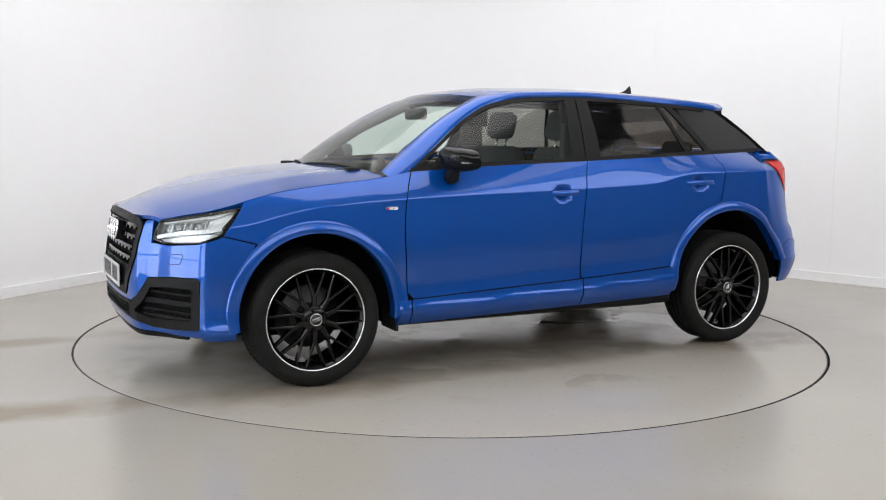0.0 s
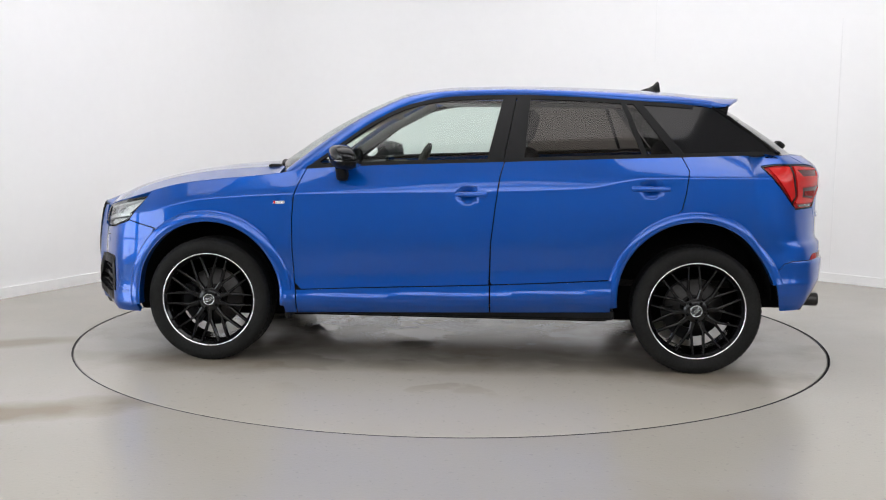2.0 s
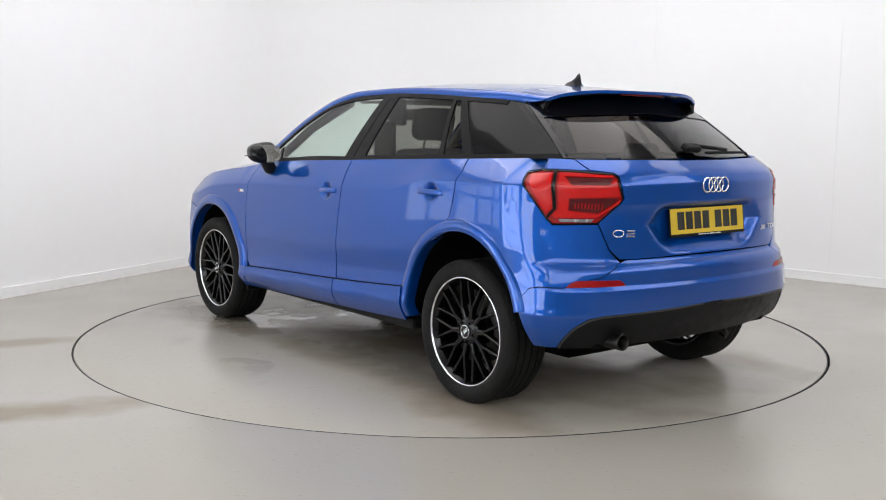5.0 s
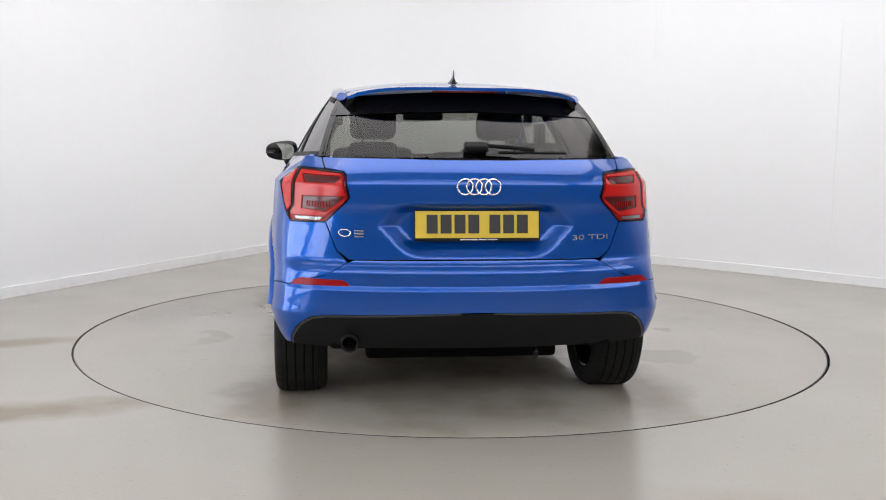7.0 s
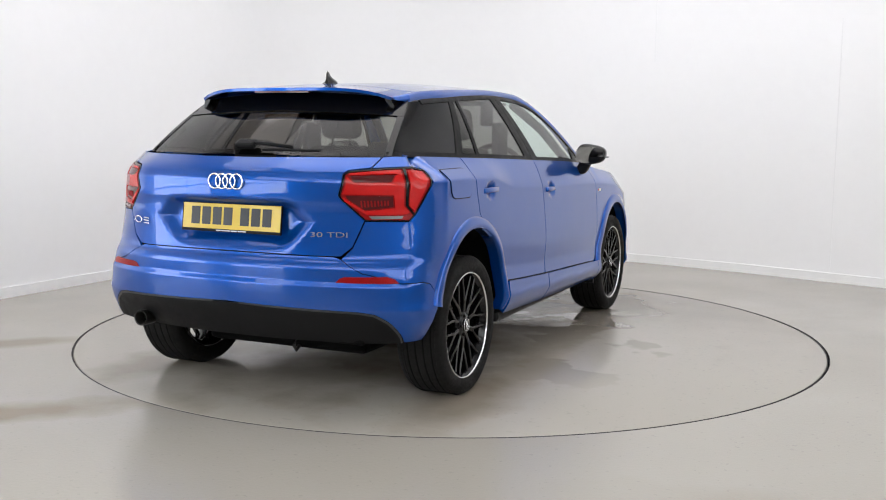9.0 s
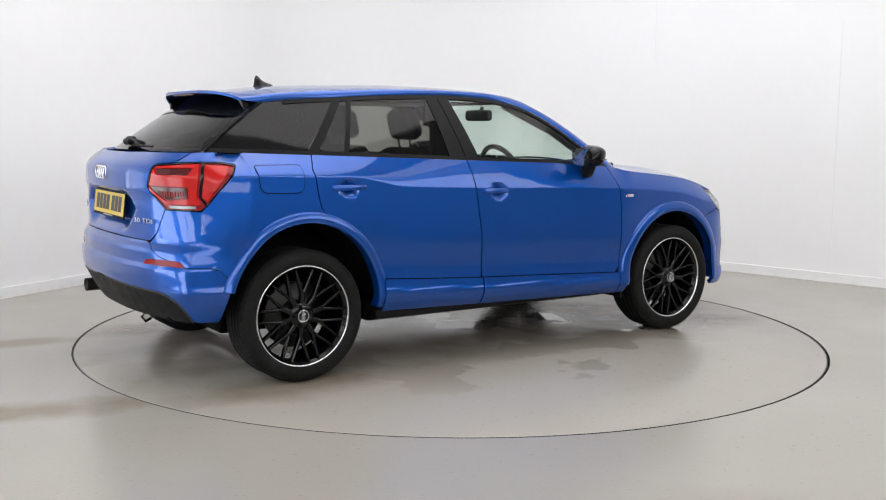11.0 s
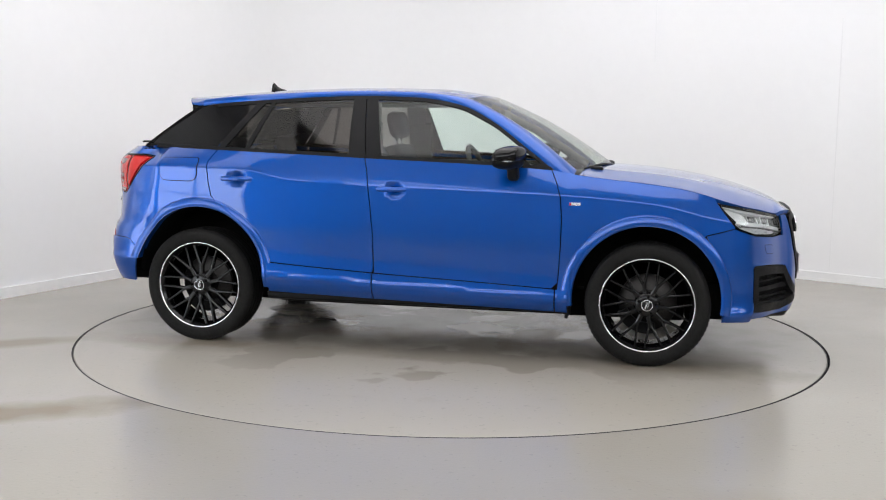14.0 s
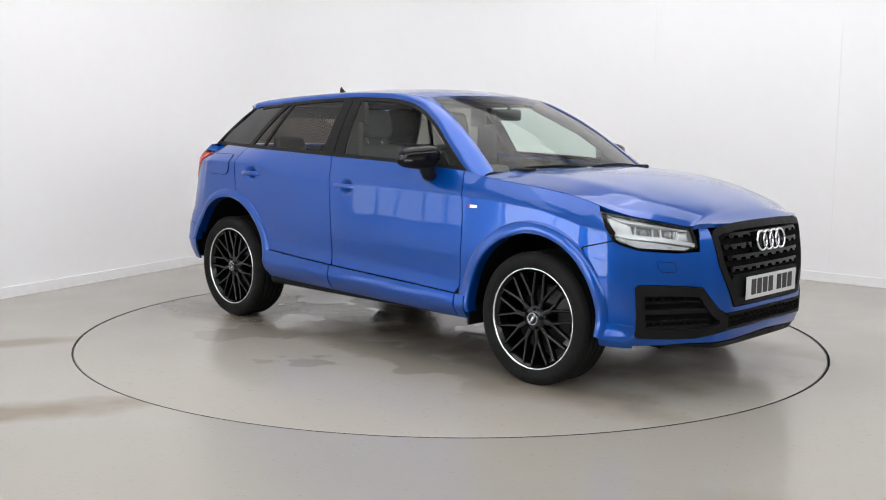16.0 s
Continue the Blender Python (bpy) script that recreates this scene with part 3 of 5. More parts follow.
turntable = tagged(new("turntable"), "round grey car turntable flush with the floor", "turntable")
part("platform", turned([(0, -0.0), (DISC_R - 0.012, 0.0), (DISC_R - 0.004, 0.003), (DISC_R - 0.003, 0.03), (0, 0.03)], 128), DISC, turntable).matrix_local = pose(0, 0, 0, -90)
part("edge_strip", turned([(DISC_R - 0.0030, 0.0006), (DISC_R + 0.001, 0.0006), (DISC_R + 0.001, 0.04), (DISC_R - 0.003, 0.04)], 128), TRIM, turntable, "dark metal edge strip").matrix_local = pose(0, 0, 0, -90)

# ---- the car ----
car = tagged(new("car"), "blue metallic compact SUV with black wheels and privacy glass", "car")


def arc(cx, cz, r, a0, a1, n=16):
    return [(cx + r * math.cos(math.radians(a0 + (a1 - a0) * i / n)), cz + r * math.sin(math.radians(a0 + (a1 - a0) * i / n))) for i in range(n + 1)]


def along(f, a, b, n=10, dz=0.0):
    return [(a + (b - a) * i / n, f(a + (b - a) * i / n) + dz) for i in range(n + 1)]


AF, AR = (1.292, 0.36), (-1.272, 0.40)
DOOR_FRONT = [(0.802, 0.30), (0.815, 0.456), (0.826, 0.635), (0.828, 0.783), (0.819, 0.901), (0.795, 0.975), (0.762, 1.046)]
DOOR_SPLIT = [(-0.223, 0.318), (-0.217, 0.458), (-0.222, 0.668), (-0.242, 0.848), (-0.266, 1.024), (-0.286, 1.094)]
DOOR_REAR = [(-0.847, 0.336), (-0.845, 0.47), (-0.868, 0.565), (-0.921, 0.671), (-1.008, 0.762), (-1.10, 0.818), (-1.17, 0.842), (-1.19, 0.865), (-1.208, 0.943), (-1.224, 1.062), (-1.195, 1.127)]


def span(half, mid):
    """A half outline that ends at the middle line, and its mirror image."""
    return half + [(2 * mid - a, b) for a, b in half[::-1]]


def shift(pts, d):
    return [(a + d, b) for a, b in pts]


GAP = 0.003


def Z_LOW(u):
    """Where the lower doors turn outwards again."""
    return Z_CREASE(u) + 0.12 * (Z_SHOULDER(u) - Z_CREASE(u))


SIDES = ((1, "left"), (-1, "right"))
for s, _ in SIDES:
    wing = panel("front_wing", shift(DOOR_FRONT, GAP) + along(Z_TOP, 0.80, 1.655, 14, -0.002) + [(1.668, 0.889), (1.748, 0.782), (1.766, 0.759), (1.60, 0.721)]
                 + arc(*AF, 0.43, 50, 172, 18) + [(0.86, 0.30)], girth, PAINT, car, side=s, step=(0.025, 0.018), ridges=(Z_SHOULDER, Z_LOW))
    front_door = panel("front_door", [(0.815 - GAP, 0.440)] + shift(DOOR_FRONT[2:], -GAP)[::1] + along(Z_TOP, 0.75, -0.27, 12) + shift(DOOR_SPLIT[:0:-1], GAP) + along(Z_CREASE, -0.214, 0.78, 16, -0.004), girth, PAINT, car, side=s, step=(0.022, 0.016), ridges=(Z_SHOULDER, Z_LOW))
    rear_door = panel("rear_door", [(-0.22 - GAP, 0.470)] + shift(DOOR_SPLIT[2:], -GAP) + along(Z_TOP, -0.30, -1.18, 10) + shift(DOOR_REAR[:1:-1], GAP) + along(Z_CREASE, -0.838, -0.23, 10, -0.004), girth, PAINT, car, side=s, step=(0.022, 0.016), ridges=(Z_SHOULDER, Z_LOW))
    for a, b, d in ((0.868, 0.805, wing), (0.798, -0.218, front_door), (-0.226, -0.838, rear_door)):
        panel("lower_trim", along(Z_CREASE, a, b, 12, -0.009) + along(Z_SILL, b, a, 12, 0.0), girth, PAINT, d, "body-coloured sill trim", off=0.022, thick=0.035, side=s, step=(0.03, 0.018))
    quarter = panel("rear_quarter", shift(DOOR_REAR[::-1], -GAP)[:-6] + arc(*AR, 0.42, 75, 157, 10) + [(-1.70, 0.56), (-1.74, 0.594), (-1.80, 0.606), (-1.95, 0.608), (-2.13, 0.652), (-2.228, 0.706), (-2.184, 0.755), (-2.137, 0.868), (-1.955, 0.864), (-1.925, 0.893), (-1.766, 1.082), (-1.775, 1.090), (-1.86, 1.0995), (-1.96, 1.101), (-2.048, 1.098), (-2.095, 1.096), (-2.055, 1.139)] + along(Z_TOP, -2.0, -1.22, 10), girth, PAINT, car, side=s, step=(0.025, 0.018), ridges=(Z_SHOULDER, Z_LOW))

# flared arch trims: from the skin out to a shoulder, over a lip and into the arch
FLARE = ((0.462, -0.002), (0.458, 0.009), (0.450, 0.013), (0.425, 0.018), (0.406, 0.019), (0.401, 0.014), (0.399, -0.005), (0.400, -0.05))


def arch_skin(cx, cz, a0, a1, grow):
    def f(a, b):
        ang = math.radians(a0 + (a1 - a0) * a)
        i = min(int(b * (len(FLARE) - 1)), len(FLARE) - 2)
        k = b * (len(FLARE) - 1) - i
        r = FLARE[i][0] + (FLARE[i + 1][0] - FLARE[i][0]) * k + grow * (1 if i < 3 else 0)
        off = FLARE[i][1] + (FLARE[i + 1][1] - FLARE[i][1]) * k
        x, y, z = girth(cx + r * math.cos(ang), cz + r * math.sin(ang))
        q = girth(cx + 0.425 * math.cos(ang), cz + 0.425 * math.sin(ang))
        return x, y * 0.35 + q[1] * 0.65 + off, z
    return f


for s, _ in SIDES:
    o = sheet(arch_skin(*AF, -8, 186, 0.0), 56, len(FLARE) - 1, PAINT, "wheel_arch_trim", car, side=s)
    o = sheet(arch_skin(*AR, -8, 168, -0.008), 56, len(FLARE) - 1, PAINT, "wheel_arch_trim", car, side=s)

# bumpers
HALF_NOSE = [(2.72, 0.436), (2.452, 0.434), (2.347, 0.637), (2.318, 0.78), (2.312, 0.806), (2.306, 0.813), (2.258, 0.812), (2.250, 0.76), (2.246, 0.704), (2.102, 0.699), (1.906, 0.714), (1.795, 0.742), (1.768, 0.754), (1.603, 0.715), (1.66, 0.60), (1.70, 0.48), (1.722, 0.36), (1.705, 0.268), (1.98, 0.268), (2.33, 0.272), (2.5, 0.278), (2.7195, 0.292),
             (2.7195, 0.336), (2.45, 0.328), (2.375, 0.318), (2.232, 0.291), (2.10, 0.294), (1.905, 0.305), (1.893, 0.32), (1.883, 0.545), (1.90, 0.557), (2.042, 0.555), (2.257, 0.537), (2.341, 0.443), (2.400, 0.413), (2.72, 0.416)]
bumper = panel("front_bumper", HALF_NOSE[::-1] + [(2 * U_FRONT - a, b) for a, b in HALF_NOSE[1:-1]], girth, PAINT, car, step=(0.025, 0.02))
for s, _ in SIDES:
    panel("bumper_lip", [(1.704, 0.266), (1.724, 0.370), (1.80, 0.372), (1.882, 0.362), (1.888, 0.30), (1.88, 0.266)], girth, PAINT, bumper, "body-coloured lower lip", off=0.012, thick=0.025, side=s)
rear_bumper = panel("rear_bumper", span([(-1.87, 0.345), (-1.70, 0.34), (-1.68, 0.50), (-1.70, 0.556), (-1.74, 0.590), (-1.80, 0.602), (-1.95, 0.604), (-2.13, 0.648), (-2.226, 0.702), (-2.26, 0.714), (-2.6, 0.716)], U_REAR) + [(2 * U_REAR + 2.01, 0.44), (2 * U_REAR + 2.08, 0.475), (2 * U_REAR + 2.15, 0.485), (-2.77, 0.50), (-2.15, 0.485), (-2.08, 0.475), (-2.01, 0.44)], girth, PAINT, car, step=(0.03, 0.01))
panel("rear_diffuser", span([(-2.1, 0.33), (-1.875, 0.34), (-2.012, 0.432), (-2.085, 0.468), (-2.15, 0.478), (-2.6, 0.491)], U_REAR), girth, TRIM, car, "rough black plastic lower bumper", off=-0.004, thick=0.02)
for s, _ in SIDES:
    panel("diffuser_edge", [(-1.878, 0.344), (-2.010, 0.436), (-2.083, 0.4715), (-2.15, 0.4815), (-2.7, 0.4965), (-2.7, 0.490), (-2.15, 0.474), (-2.087, 0.464), (-2.018, 0.430), (-1.886, 0.338)], girth, GREY_TRIM, car, "thin grey edge of the lower bumper", off=0.0, thick=0.008, side=s)
tailgate = panel("tailgate", span([(-2.6, 0.722), (-2.26, 0.718), (-2.233, 0.720), (-2.188, 0.759), (-2.141, 0.872), (-2.228, 0.961), (-2.238, 0.979), (-2.210, 1.071), (-2.190, 1.087), (-2.101, 1.098), (-2.062, 1.139), (-2.4, 1.138), (-2.6, 1.134)], U_REAR), girth, PAINT, car, step=(0.025, 0.006))

# dark lining behind the seams
for s, _ in SIDES:
    panel("body_lining", [(-2.1, 0.36)] + along(Z_TOP, -2.0, 1.7, 30, -0.02) + [(1.78, 0.80), (1.72, 0.62), (1.70, 0.5)] + arc(*AF, 0.41, 15, 178, 20) + [(0.8, 0.31), (-0.85, 0.35)] + arc(*AR, 0.41, 0, 176, 20) + [(-1.7, 0.38)], girth, DARK, car, off=-0.016, thick=0, side=s)
panel("nose_lining", [(1.85, 0.25), (1.85, 0.74), (2.25, 0.78), (2.72, 0.80), (3.19, 0.78), (3.59, 0.74), (3.59, 0.25)], girth, DARK, car, off=-0.05, thick=0)
def tail_lining_skin(u, z):
    x, y, z = girth(u, z)
    return x + 0.03 + 0.06 * smooth(0.70, 0.55, abs(y)), y * 0.95, z


panel("tail_lining", [(-1.80, 0.40), (-1.85, 1.10), (-2.77, 1.10), (-3.69, 1.10), (-3.74, 0.40)], tail_lining_skin, DARK, car, thick=0)


# bonnet
EDGE = [girth(u_, Z_TOP(u_)) for u_ in np.linspace(0.86, 2.30, 30)]
EDGE_Y = curve(*[(e[0], e[1]) for e in EDGE])
EDGE_Z = curve(*[(e[0], e[2]) for e in EDGE])


def bonnet_skin(x, y):
    ye, ze, zm = EDGE_Y(min(x, 1.97)), EDGE_Z(min(x, 1.97)), BONNET_MID(x)
    if x > 1.97:
        ze = zm - (BONNET_MID(1.97) - EDGE_Z(1.97)) * max(0, (2.06 - x) / 0.09)
    r = abs(y) / ye
    return x, y, zm - (zm - ze) * r ** 2.6 + 0.005 * math.exp(-((r - 0.70) / 0.10) ** 2) * smooth(2.0, 1.5, x)


nose_edge = [girth(u_, Z_TOP(u_))[:2] for u_ in np.linspace(2.30, 2.72, 8)]
half = [(1.05 - 0.155 * k * k, 0.70 * k) for k in np.linspace(0, 1, 9)][:-1] + [(e[0], e[1] - 0.002) for e in EDGE[1:]] + nose_edge[1:]
panel("bonnet", [(x, y) for x, y in half] + [(x, -y) for x, y in half[::-1]][1:-1], bonnet_skin, PAINT, car, thick=0.02, step=(0.025, 0.022))

# roof, screen pillars and spoiler
DLO_TOP = curve((-1.50, 1.352), (-1.332, 1.394), (-0.977, 1.421), (-0.666, 1.439), (-0.341, 1.448), (-0.016, 1.438), (0.108, 1.422), (0.232, 1.393), (0.415, 1.305), (0.595, 1.178), (0.772, 1.047), (0.86, 0.98))
roof = panel("roof", [(0.32 - 0.075 * k * k, 0.503 * k) for k in np.linspace(-1, 1, 13)] + [(-0.4, 0.53), (-1.28, 0.53)] + [(-1.28, -0.53), (-0.4, -0.53)], roof_skin, PAINT, car, step=(0.05, 0.05))


def frame_skin(a, b):
    x = 0.86 - 2.24 * a
    low_ = Vector(side_glass(x, DLO_TOP(x)))
    h = (0.86 - x) / 0.63
    if h < 1:
        top_ = Vector(windscreen_skin(1, max(h, 0)))
    else:
        top_ = Vector(roof_skin(x, 0.505 + 0.025 * smooth(1, 1.3, h)))
    out = Vector((0.35 if h < 1 else 0.0, 0.75, 0.6)).normalized()
    return tuple(low_.lerp(top_, b) + out * (0.022 * math.sin(math.pi * b) ** 0.7) + out * 0.004)


for s, _ in SIDES:
    sheet(frame_skin, 60, 8, PAINT, "roof_rail", car, side=s)


def spoiler_skin(a, y):
    r = abs(y) / 0.53
    x = -1.286 - a * (0.305 - 0.105 * r ** 3)
    z = ROOF_MID(-1.286) - 0.042 * (r ** 2.4 * (1 - a) + r ** 5 * a) - a * 0.035 + 0.009 * a * a
    return x, y, z


spoiler = panel("spoiler", [(0, -0.532), (0, 0.532), (0.5, 0.54), (1, 0.535), (1, -0.535), (0.5, -0.54)], spoiler_skin, PAINT, car, thick=0.014, step=(0.15, 0.05))


def spoiler_end(a, b):
    """The spoiler's end, drawn down to the rail beside the roof."""
    tip = Vector(spoiler_skin(0.97, 0.533))
    return tuple(Vector(frame_skin(1, b)).lerp(Vector((tip.x + 0.02 * (1 - b), tip.y + 0.012 * (1 - b), tip.z - 0.014 * (1 - b))), a))


for s, _ in SIDES:
    sheet(spoiler_end, 8, 8, PAINT, "spoiler_end", spoiler, side=s)
panel("brake_light", [(1.0, -0.15), (1.0, 0.15), (0.93, 0.15), (0.93, -0.15)], spoiler_skin, RED_DARK, car, "dark red high brake light", off=-0.016, thick=0.008, step=(0.1, 0.05))
# black blades that join the spoiler's ends to the hatch
for s, _ in SIDES:
    blade = bmesh.new()
    rows = []
    for a in np.linspace(0.5, 0.93, 6):
        x, y, z = spoiler_skin(a, 0.515)
        low = 1.40 - 0.36 * (-1.36 - x) if x < -1.36 else 1.40
        rows.append([blade.verts.new(v) for v in ((x, s * 0.528, z - 0.010), (x + 0.012, s * 0.548, max(low - 0.045, 1.335)), (x + 0.03, s * 0.535, max(low - 0.052, 1.328)), (x, s * 0.495, z - 0.016))])
    for a, b in zip(rows, rows[1:]):
        for k in range(4):
            blade.faces.new((a[k], a[(k + 1) % 4], b[(k + 1) % 4], b[k]))
    blade.faces.new(rows[0])
    blade.faces.new(rows[-1][::-1])
    bmesh.ops.recalc_face_normals(blade, faces=blade.faces)
    part("spoiler_blade", blade, BLACK, car, "gloss black blade beside the rear window")

# glass
panel("windscreen", [(-1, 0), (1, 0), (1, 1), (-1, 1)], windscreen_skin, SCREEN, car, "clear laminated windscreen", thick=0, step=(0.1, 0.1))
panel("hatch_window", [(-1.0, 0.0), (1.0, 0.0), (1.0, 1.0), (-1.0, 1.0)], hatch_skin, PRIVACY, car, "dark tinted rear window", thick=0, step=(0.1, 0.1))
panel("hatch_header", [(-1.03, 0.64), (0, 0.68), (1.03, 0.64), (1.02, 1.0), (0, 1.06), (-1.02, 1.0)], hatch_skin, BLACK, car, "gloss black strip under the spoiler", off=0.004, thick=0.01, step=(0.1, 0.1))
for e in (-1, 1):
    panel("hatch_side_trim", [(0.985 * e, 0.0), (1.03 * e, 0.0), (1.03 * e, 0.66), (0.985 * e, 0.66)][::e], hatch_skin, BLACK, car, off=0.003, thick=0.012, step=(0.05, 0.1))
for s, _ in SIDES:
    K = dict(side=s, thick=0.0)
    panel("front_window", [(0.70, 1.052), (0.575, 1.165), (0.405, 1.29), (0.215, 1.378), (0.095, 1.41), (-0.016, 1.425), (-0.285, 1.434), (-0.205, 1.105)], side_glass, CLEAR, car, **K)
    panel("rear_window", [(-0.385, 1.114), (-0.41, 1.432), (-0.66, 1.428), (-0.90, 1.414), (-1.01, 1.14)], side_glass, PRIVACY, car, "dark tinted window", **K)
    panel("rear_vent_window", [(-1.025, 1.14), (-0.925, 1.405), (-0.962, 1.408), (-1.17, 1.146)], side_glass, PRIVACY, car, "dark tinted window", **K)
    panel("quarter_window", [(-1.225, 1.143), (-1.005, 1.408), (-1.332, 1.392), (-1.40, 1.385), (-1.48, 1.345), (-1.735, 1.155)], side_glass, BLACK, car, "black gloss quarter window", **K)
    J = dict(side=s, thick=0.012, off=0.004)
    panel("front_pillar_trim", [(-0.195, 1.10), (-0.275, 1.44), (-0.343, 1.446), (-0.281, 1.098)], side_glass, TRIM, car, **J)
    panel("rear_pillar_trim", [(-0.288, 1.098), (-0.35, 1.446), (-0.42, 1.444), (-0.39, 1.106)], side_glass, TRIM, car, **J)
    panel("divider_bar", [(-1.003, 1.135), (-0.895, 1.422), (-0.92, 1.42), (-1.03, 1.138)], side_glass, TRIM, car, **J)
    panel("rear_pillar_trim", [(-1.165, 1.14), (-0.955, 1.415), (-0.975, 1.42), (-1.0, 1.418), (-1.225, 1.136)], side_glass, TRIM, car, **J)
    panel("belt_moulding", along(Z_TOP, 0.77, -1.73, 24, 0.018) + along(Z_TOP, -1.74, 0.79, 24, -0.003), side_glass, TRIM, car, **J)
    panel("window_frame_trim", [(0.80, 1.024)] + along(DLO_TOP, 0.76, -1.28, 40, 0.0) + along(DLO_TOP, -1.28, 0.70, 40, -0.020) + [(0.66, 1.06), (0.57, 1.145), (0.53, 1.07), (0.70, 1.05)], side_glass, TRIM, car, **J)

# wheels


def build_wheel():
    """A wheel at the origin, its outer face to +y."""
    w = new("wheel")
    R = 0.333
    tyre = part("tyre", turned([(0.249, -0.20), (0.262, -0.215), (0.30, -0.222), (0.318, -0.213), (0.330, -0.19), (R, -0.16), (R, -0.03), (0.330, 0.0), (0.320, 0.012), (0.300, 0.020), (0.268, 0.016), (0.256, 0.008), (0.249, 0.0)], 72), RUBBER, w)
    for y in (-0.155, -0.115, -0.075, -0.035):
        part("groove", turned([(R + 0.0008, y - 0.004), (R + 0.0008, y + 0.004), (R - 0.003, y + 0.004), (R - 0.003, y - 0.004), (R + 0.0008, y - 0.004)], 48), DARK, tyre)
    bm = bmesh.new()
    for k in range(72):
        for y, lean in ((0.0, 0.25), (-0.19, -0.25)):
            v = bmesh.ops.create_cube(bm, size=1)["verts"]
            bmesh.ops.transform(bm, matrix=pose(0, 0, 0, 0, 360 / 72 * k, 0) @ Matrix.Translation((R - 0.0105, y - 0.004 if y > -0.1 else y + 0.004, 0)) @ pose(0, 0, 0, 0, 0, math.degrees(lean * 2.2)) @ Matrix.Diagonal((0.012, 0.030, 0.020, 1)), verts=v)
    tagged(part("tread", bm, RUBBER, tyre), kind="stuff")
    rim = part("rim", turned([(0.250, 0.004), (0.247, -0.004), (0.236, -0.012), (0.228, -0.03), (0.224, -0.19), (0.240, -0.20), (0.25, -0.2)], 72), RIM, w, "gloss black alloy rim")
    part("rim_lip", turned([(0.2475, 0.002), (0.2495, 0.008), (0.2545, 0.008), (0.2565, 0.002)], 72), LIP, rim, "bright polished rim edge")
    part("brake_disc", turned([(0, -0.115), (0.155, -0.115), (0.157, -0.118), (0.157, -0.138), (0, -0.138)], 48), STEEL, w, "worn steel brake disc")
    cal = bmesh.new()
    for a in range(-34, 35, 17):
        v = bmesh.ops.create_cube(cal, size=1)["verts"]
        bmesh.ops.transform(cal, matrix=pose(0, 0, 0, 0, a, 0) @ Matrix.Translation((0.14, -0.118, 0)) @ Matrix.Diagonal((0.06, 0.06, 0.05, 1)), verts=v)
    part("brake_caliper", cal, TRIM, w)

    def bar(points, w0, w1, y0, y1):
        """A tapered spoke between two plan points."""
        bm_ = bmesh.new()
        a, b = Vector(points[0]), Vector(points[1])
        d = (b - a).normalized()
        nrm = Vector((-d.y, d.x))
        rows = []
        for q, hw, y in ((a, w0, y0), (b, w1, y1)):
            rows.append([bm_.verts.new((c.x, yy, c.y)) for c, yy in ((q - nrm * hw, y - 0.03), (q - nrm * hw, y - 0.004), (q - nrm * hw * 0.45, y), (q + nrm * hw * 0.45, y), (q + nrm * hw, y - 0.004), (q + nrm * hw, y - 0.03))])
        for k in range(6):
            bm_.faces.new((rows[0][k], rows[0][(k + 1) % 6], rows[1][(k + 1) % 6], rows[1][k]))
        bm_.faces.new(rows[0])
        bm_.faces.new(rows[1][::-1])
        bmesh.ops.recalc_face_normals(bm_, faces=bm_.faces)
        return bm_

    def polar(r, deg):
        return (r * math.cos(math.radians(deg)), r * math.sin(math.radians(deg)))
    first = None
    for k in range(10):
        # each spoke: a stem that forks into two straight arms
        bm_ = bar((polar(0.045, 0), polar(0.120, 0)), 0.0135, 0.0105, -0.012, -0.010)
        tmp = bpy.data.meshes.new("tmp")
        for arm in (11.5, -11.5):
            b2 = bar((polar(0.114, arm * 0.16), polar(0.235, arm)), 0.0075, 0.0058, -0.010, -0.004)
            b2.to_mesh(tmp)
            bm_.from_mesh(tmp)
            b2.free()
        bpy.data.meshes.remove(tmp)
        if first is None:
            first = part("spoke", bm_, RIM, w)
        else:
            bm_.free()
            o = new("spoke", first.data)
            o.parent = w
            o.matrix_local = pose(0, 0, 0, 0, 36 * k, 0)
    part("hub", turned([(0, -0.006), (0.040, -0.006), (0.062, -0.012), (0.070, -0.03), (0.070, -0.12), (0, -0.12)], 40), RIM, w)
    cap = part("hub_cap", turned([(0, 0.0), (0.027, 0.0), (0.030, -0.003), (0.030, -0.012), (0, -0.012)], 32), BLACK, w, "black hub cap with bright rings")
    part("cap_ring", turned([(0.0275, 0.0005), (0.0275, 0.002), (0.0305, 0.002), (0.0305, 0.0005), (0.0275, 0.0005)], 32), LIP, cap)
    for k in range(4):
        o = part("emblem_ring", tube([((k - 1.5) * 0.0095 + 0.0075 * math.cos(a), 0.002, 0.0075 * math.sin(a)) for a in np.linspace(0, 2 * math.pi, 16, endpoint=False)], 0.0011, 6, True), CHROME, cap)
    bolt = None
    for k in range(5):
        m = pose(0.047 * math.cos(math.radians(72 * k + 18)), -0.01, 0.047 * math.sin(math.radians(72 * k + 18)))
        if bolt is None:
            bolt = part("wheel_bolt", turned([(0, 0.008), (0.007, 0.008), (0.009, 0.005), (0.009, -0.01), (0, -0.01)], 6), DARK, w)
            bolt.matrix_local = m
        else:
            o = new("wheel_bolt", bolt.data)
            o.parent, o.matrix_local = w, m
    return w


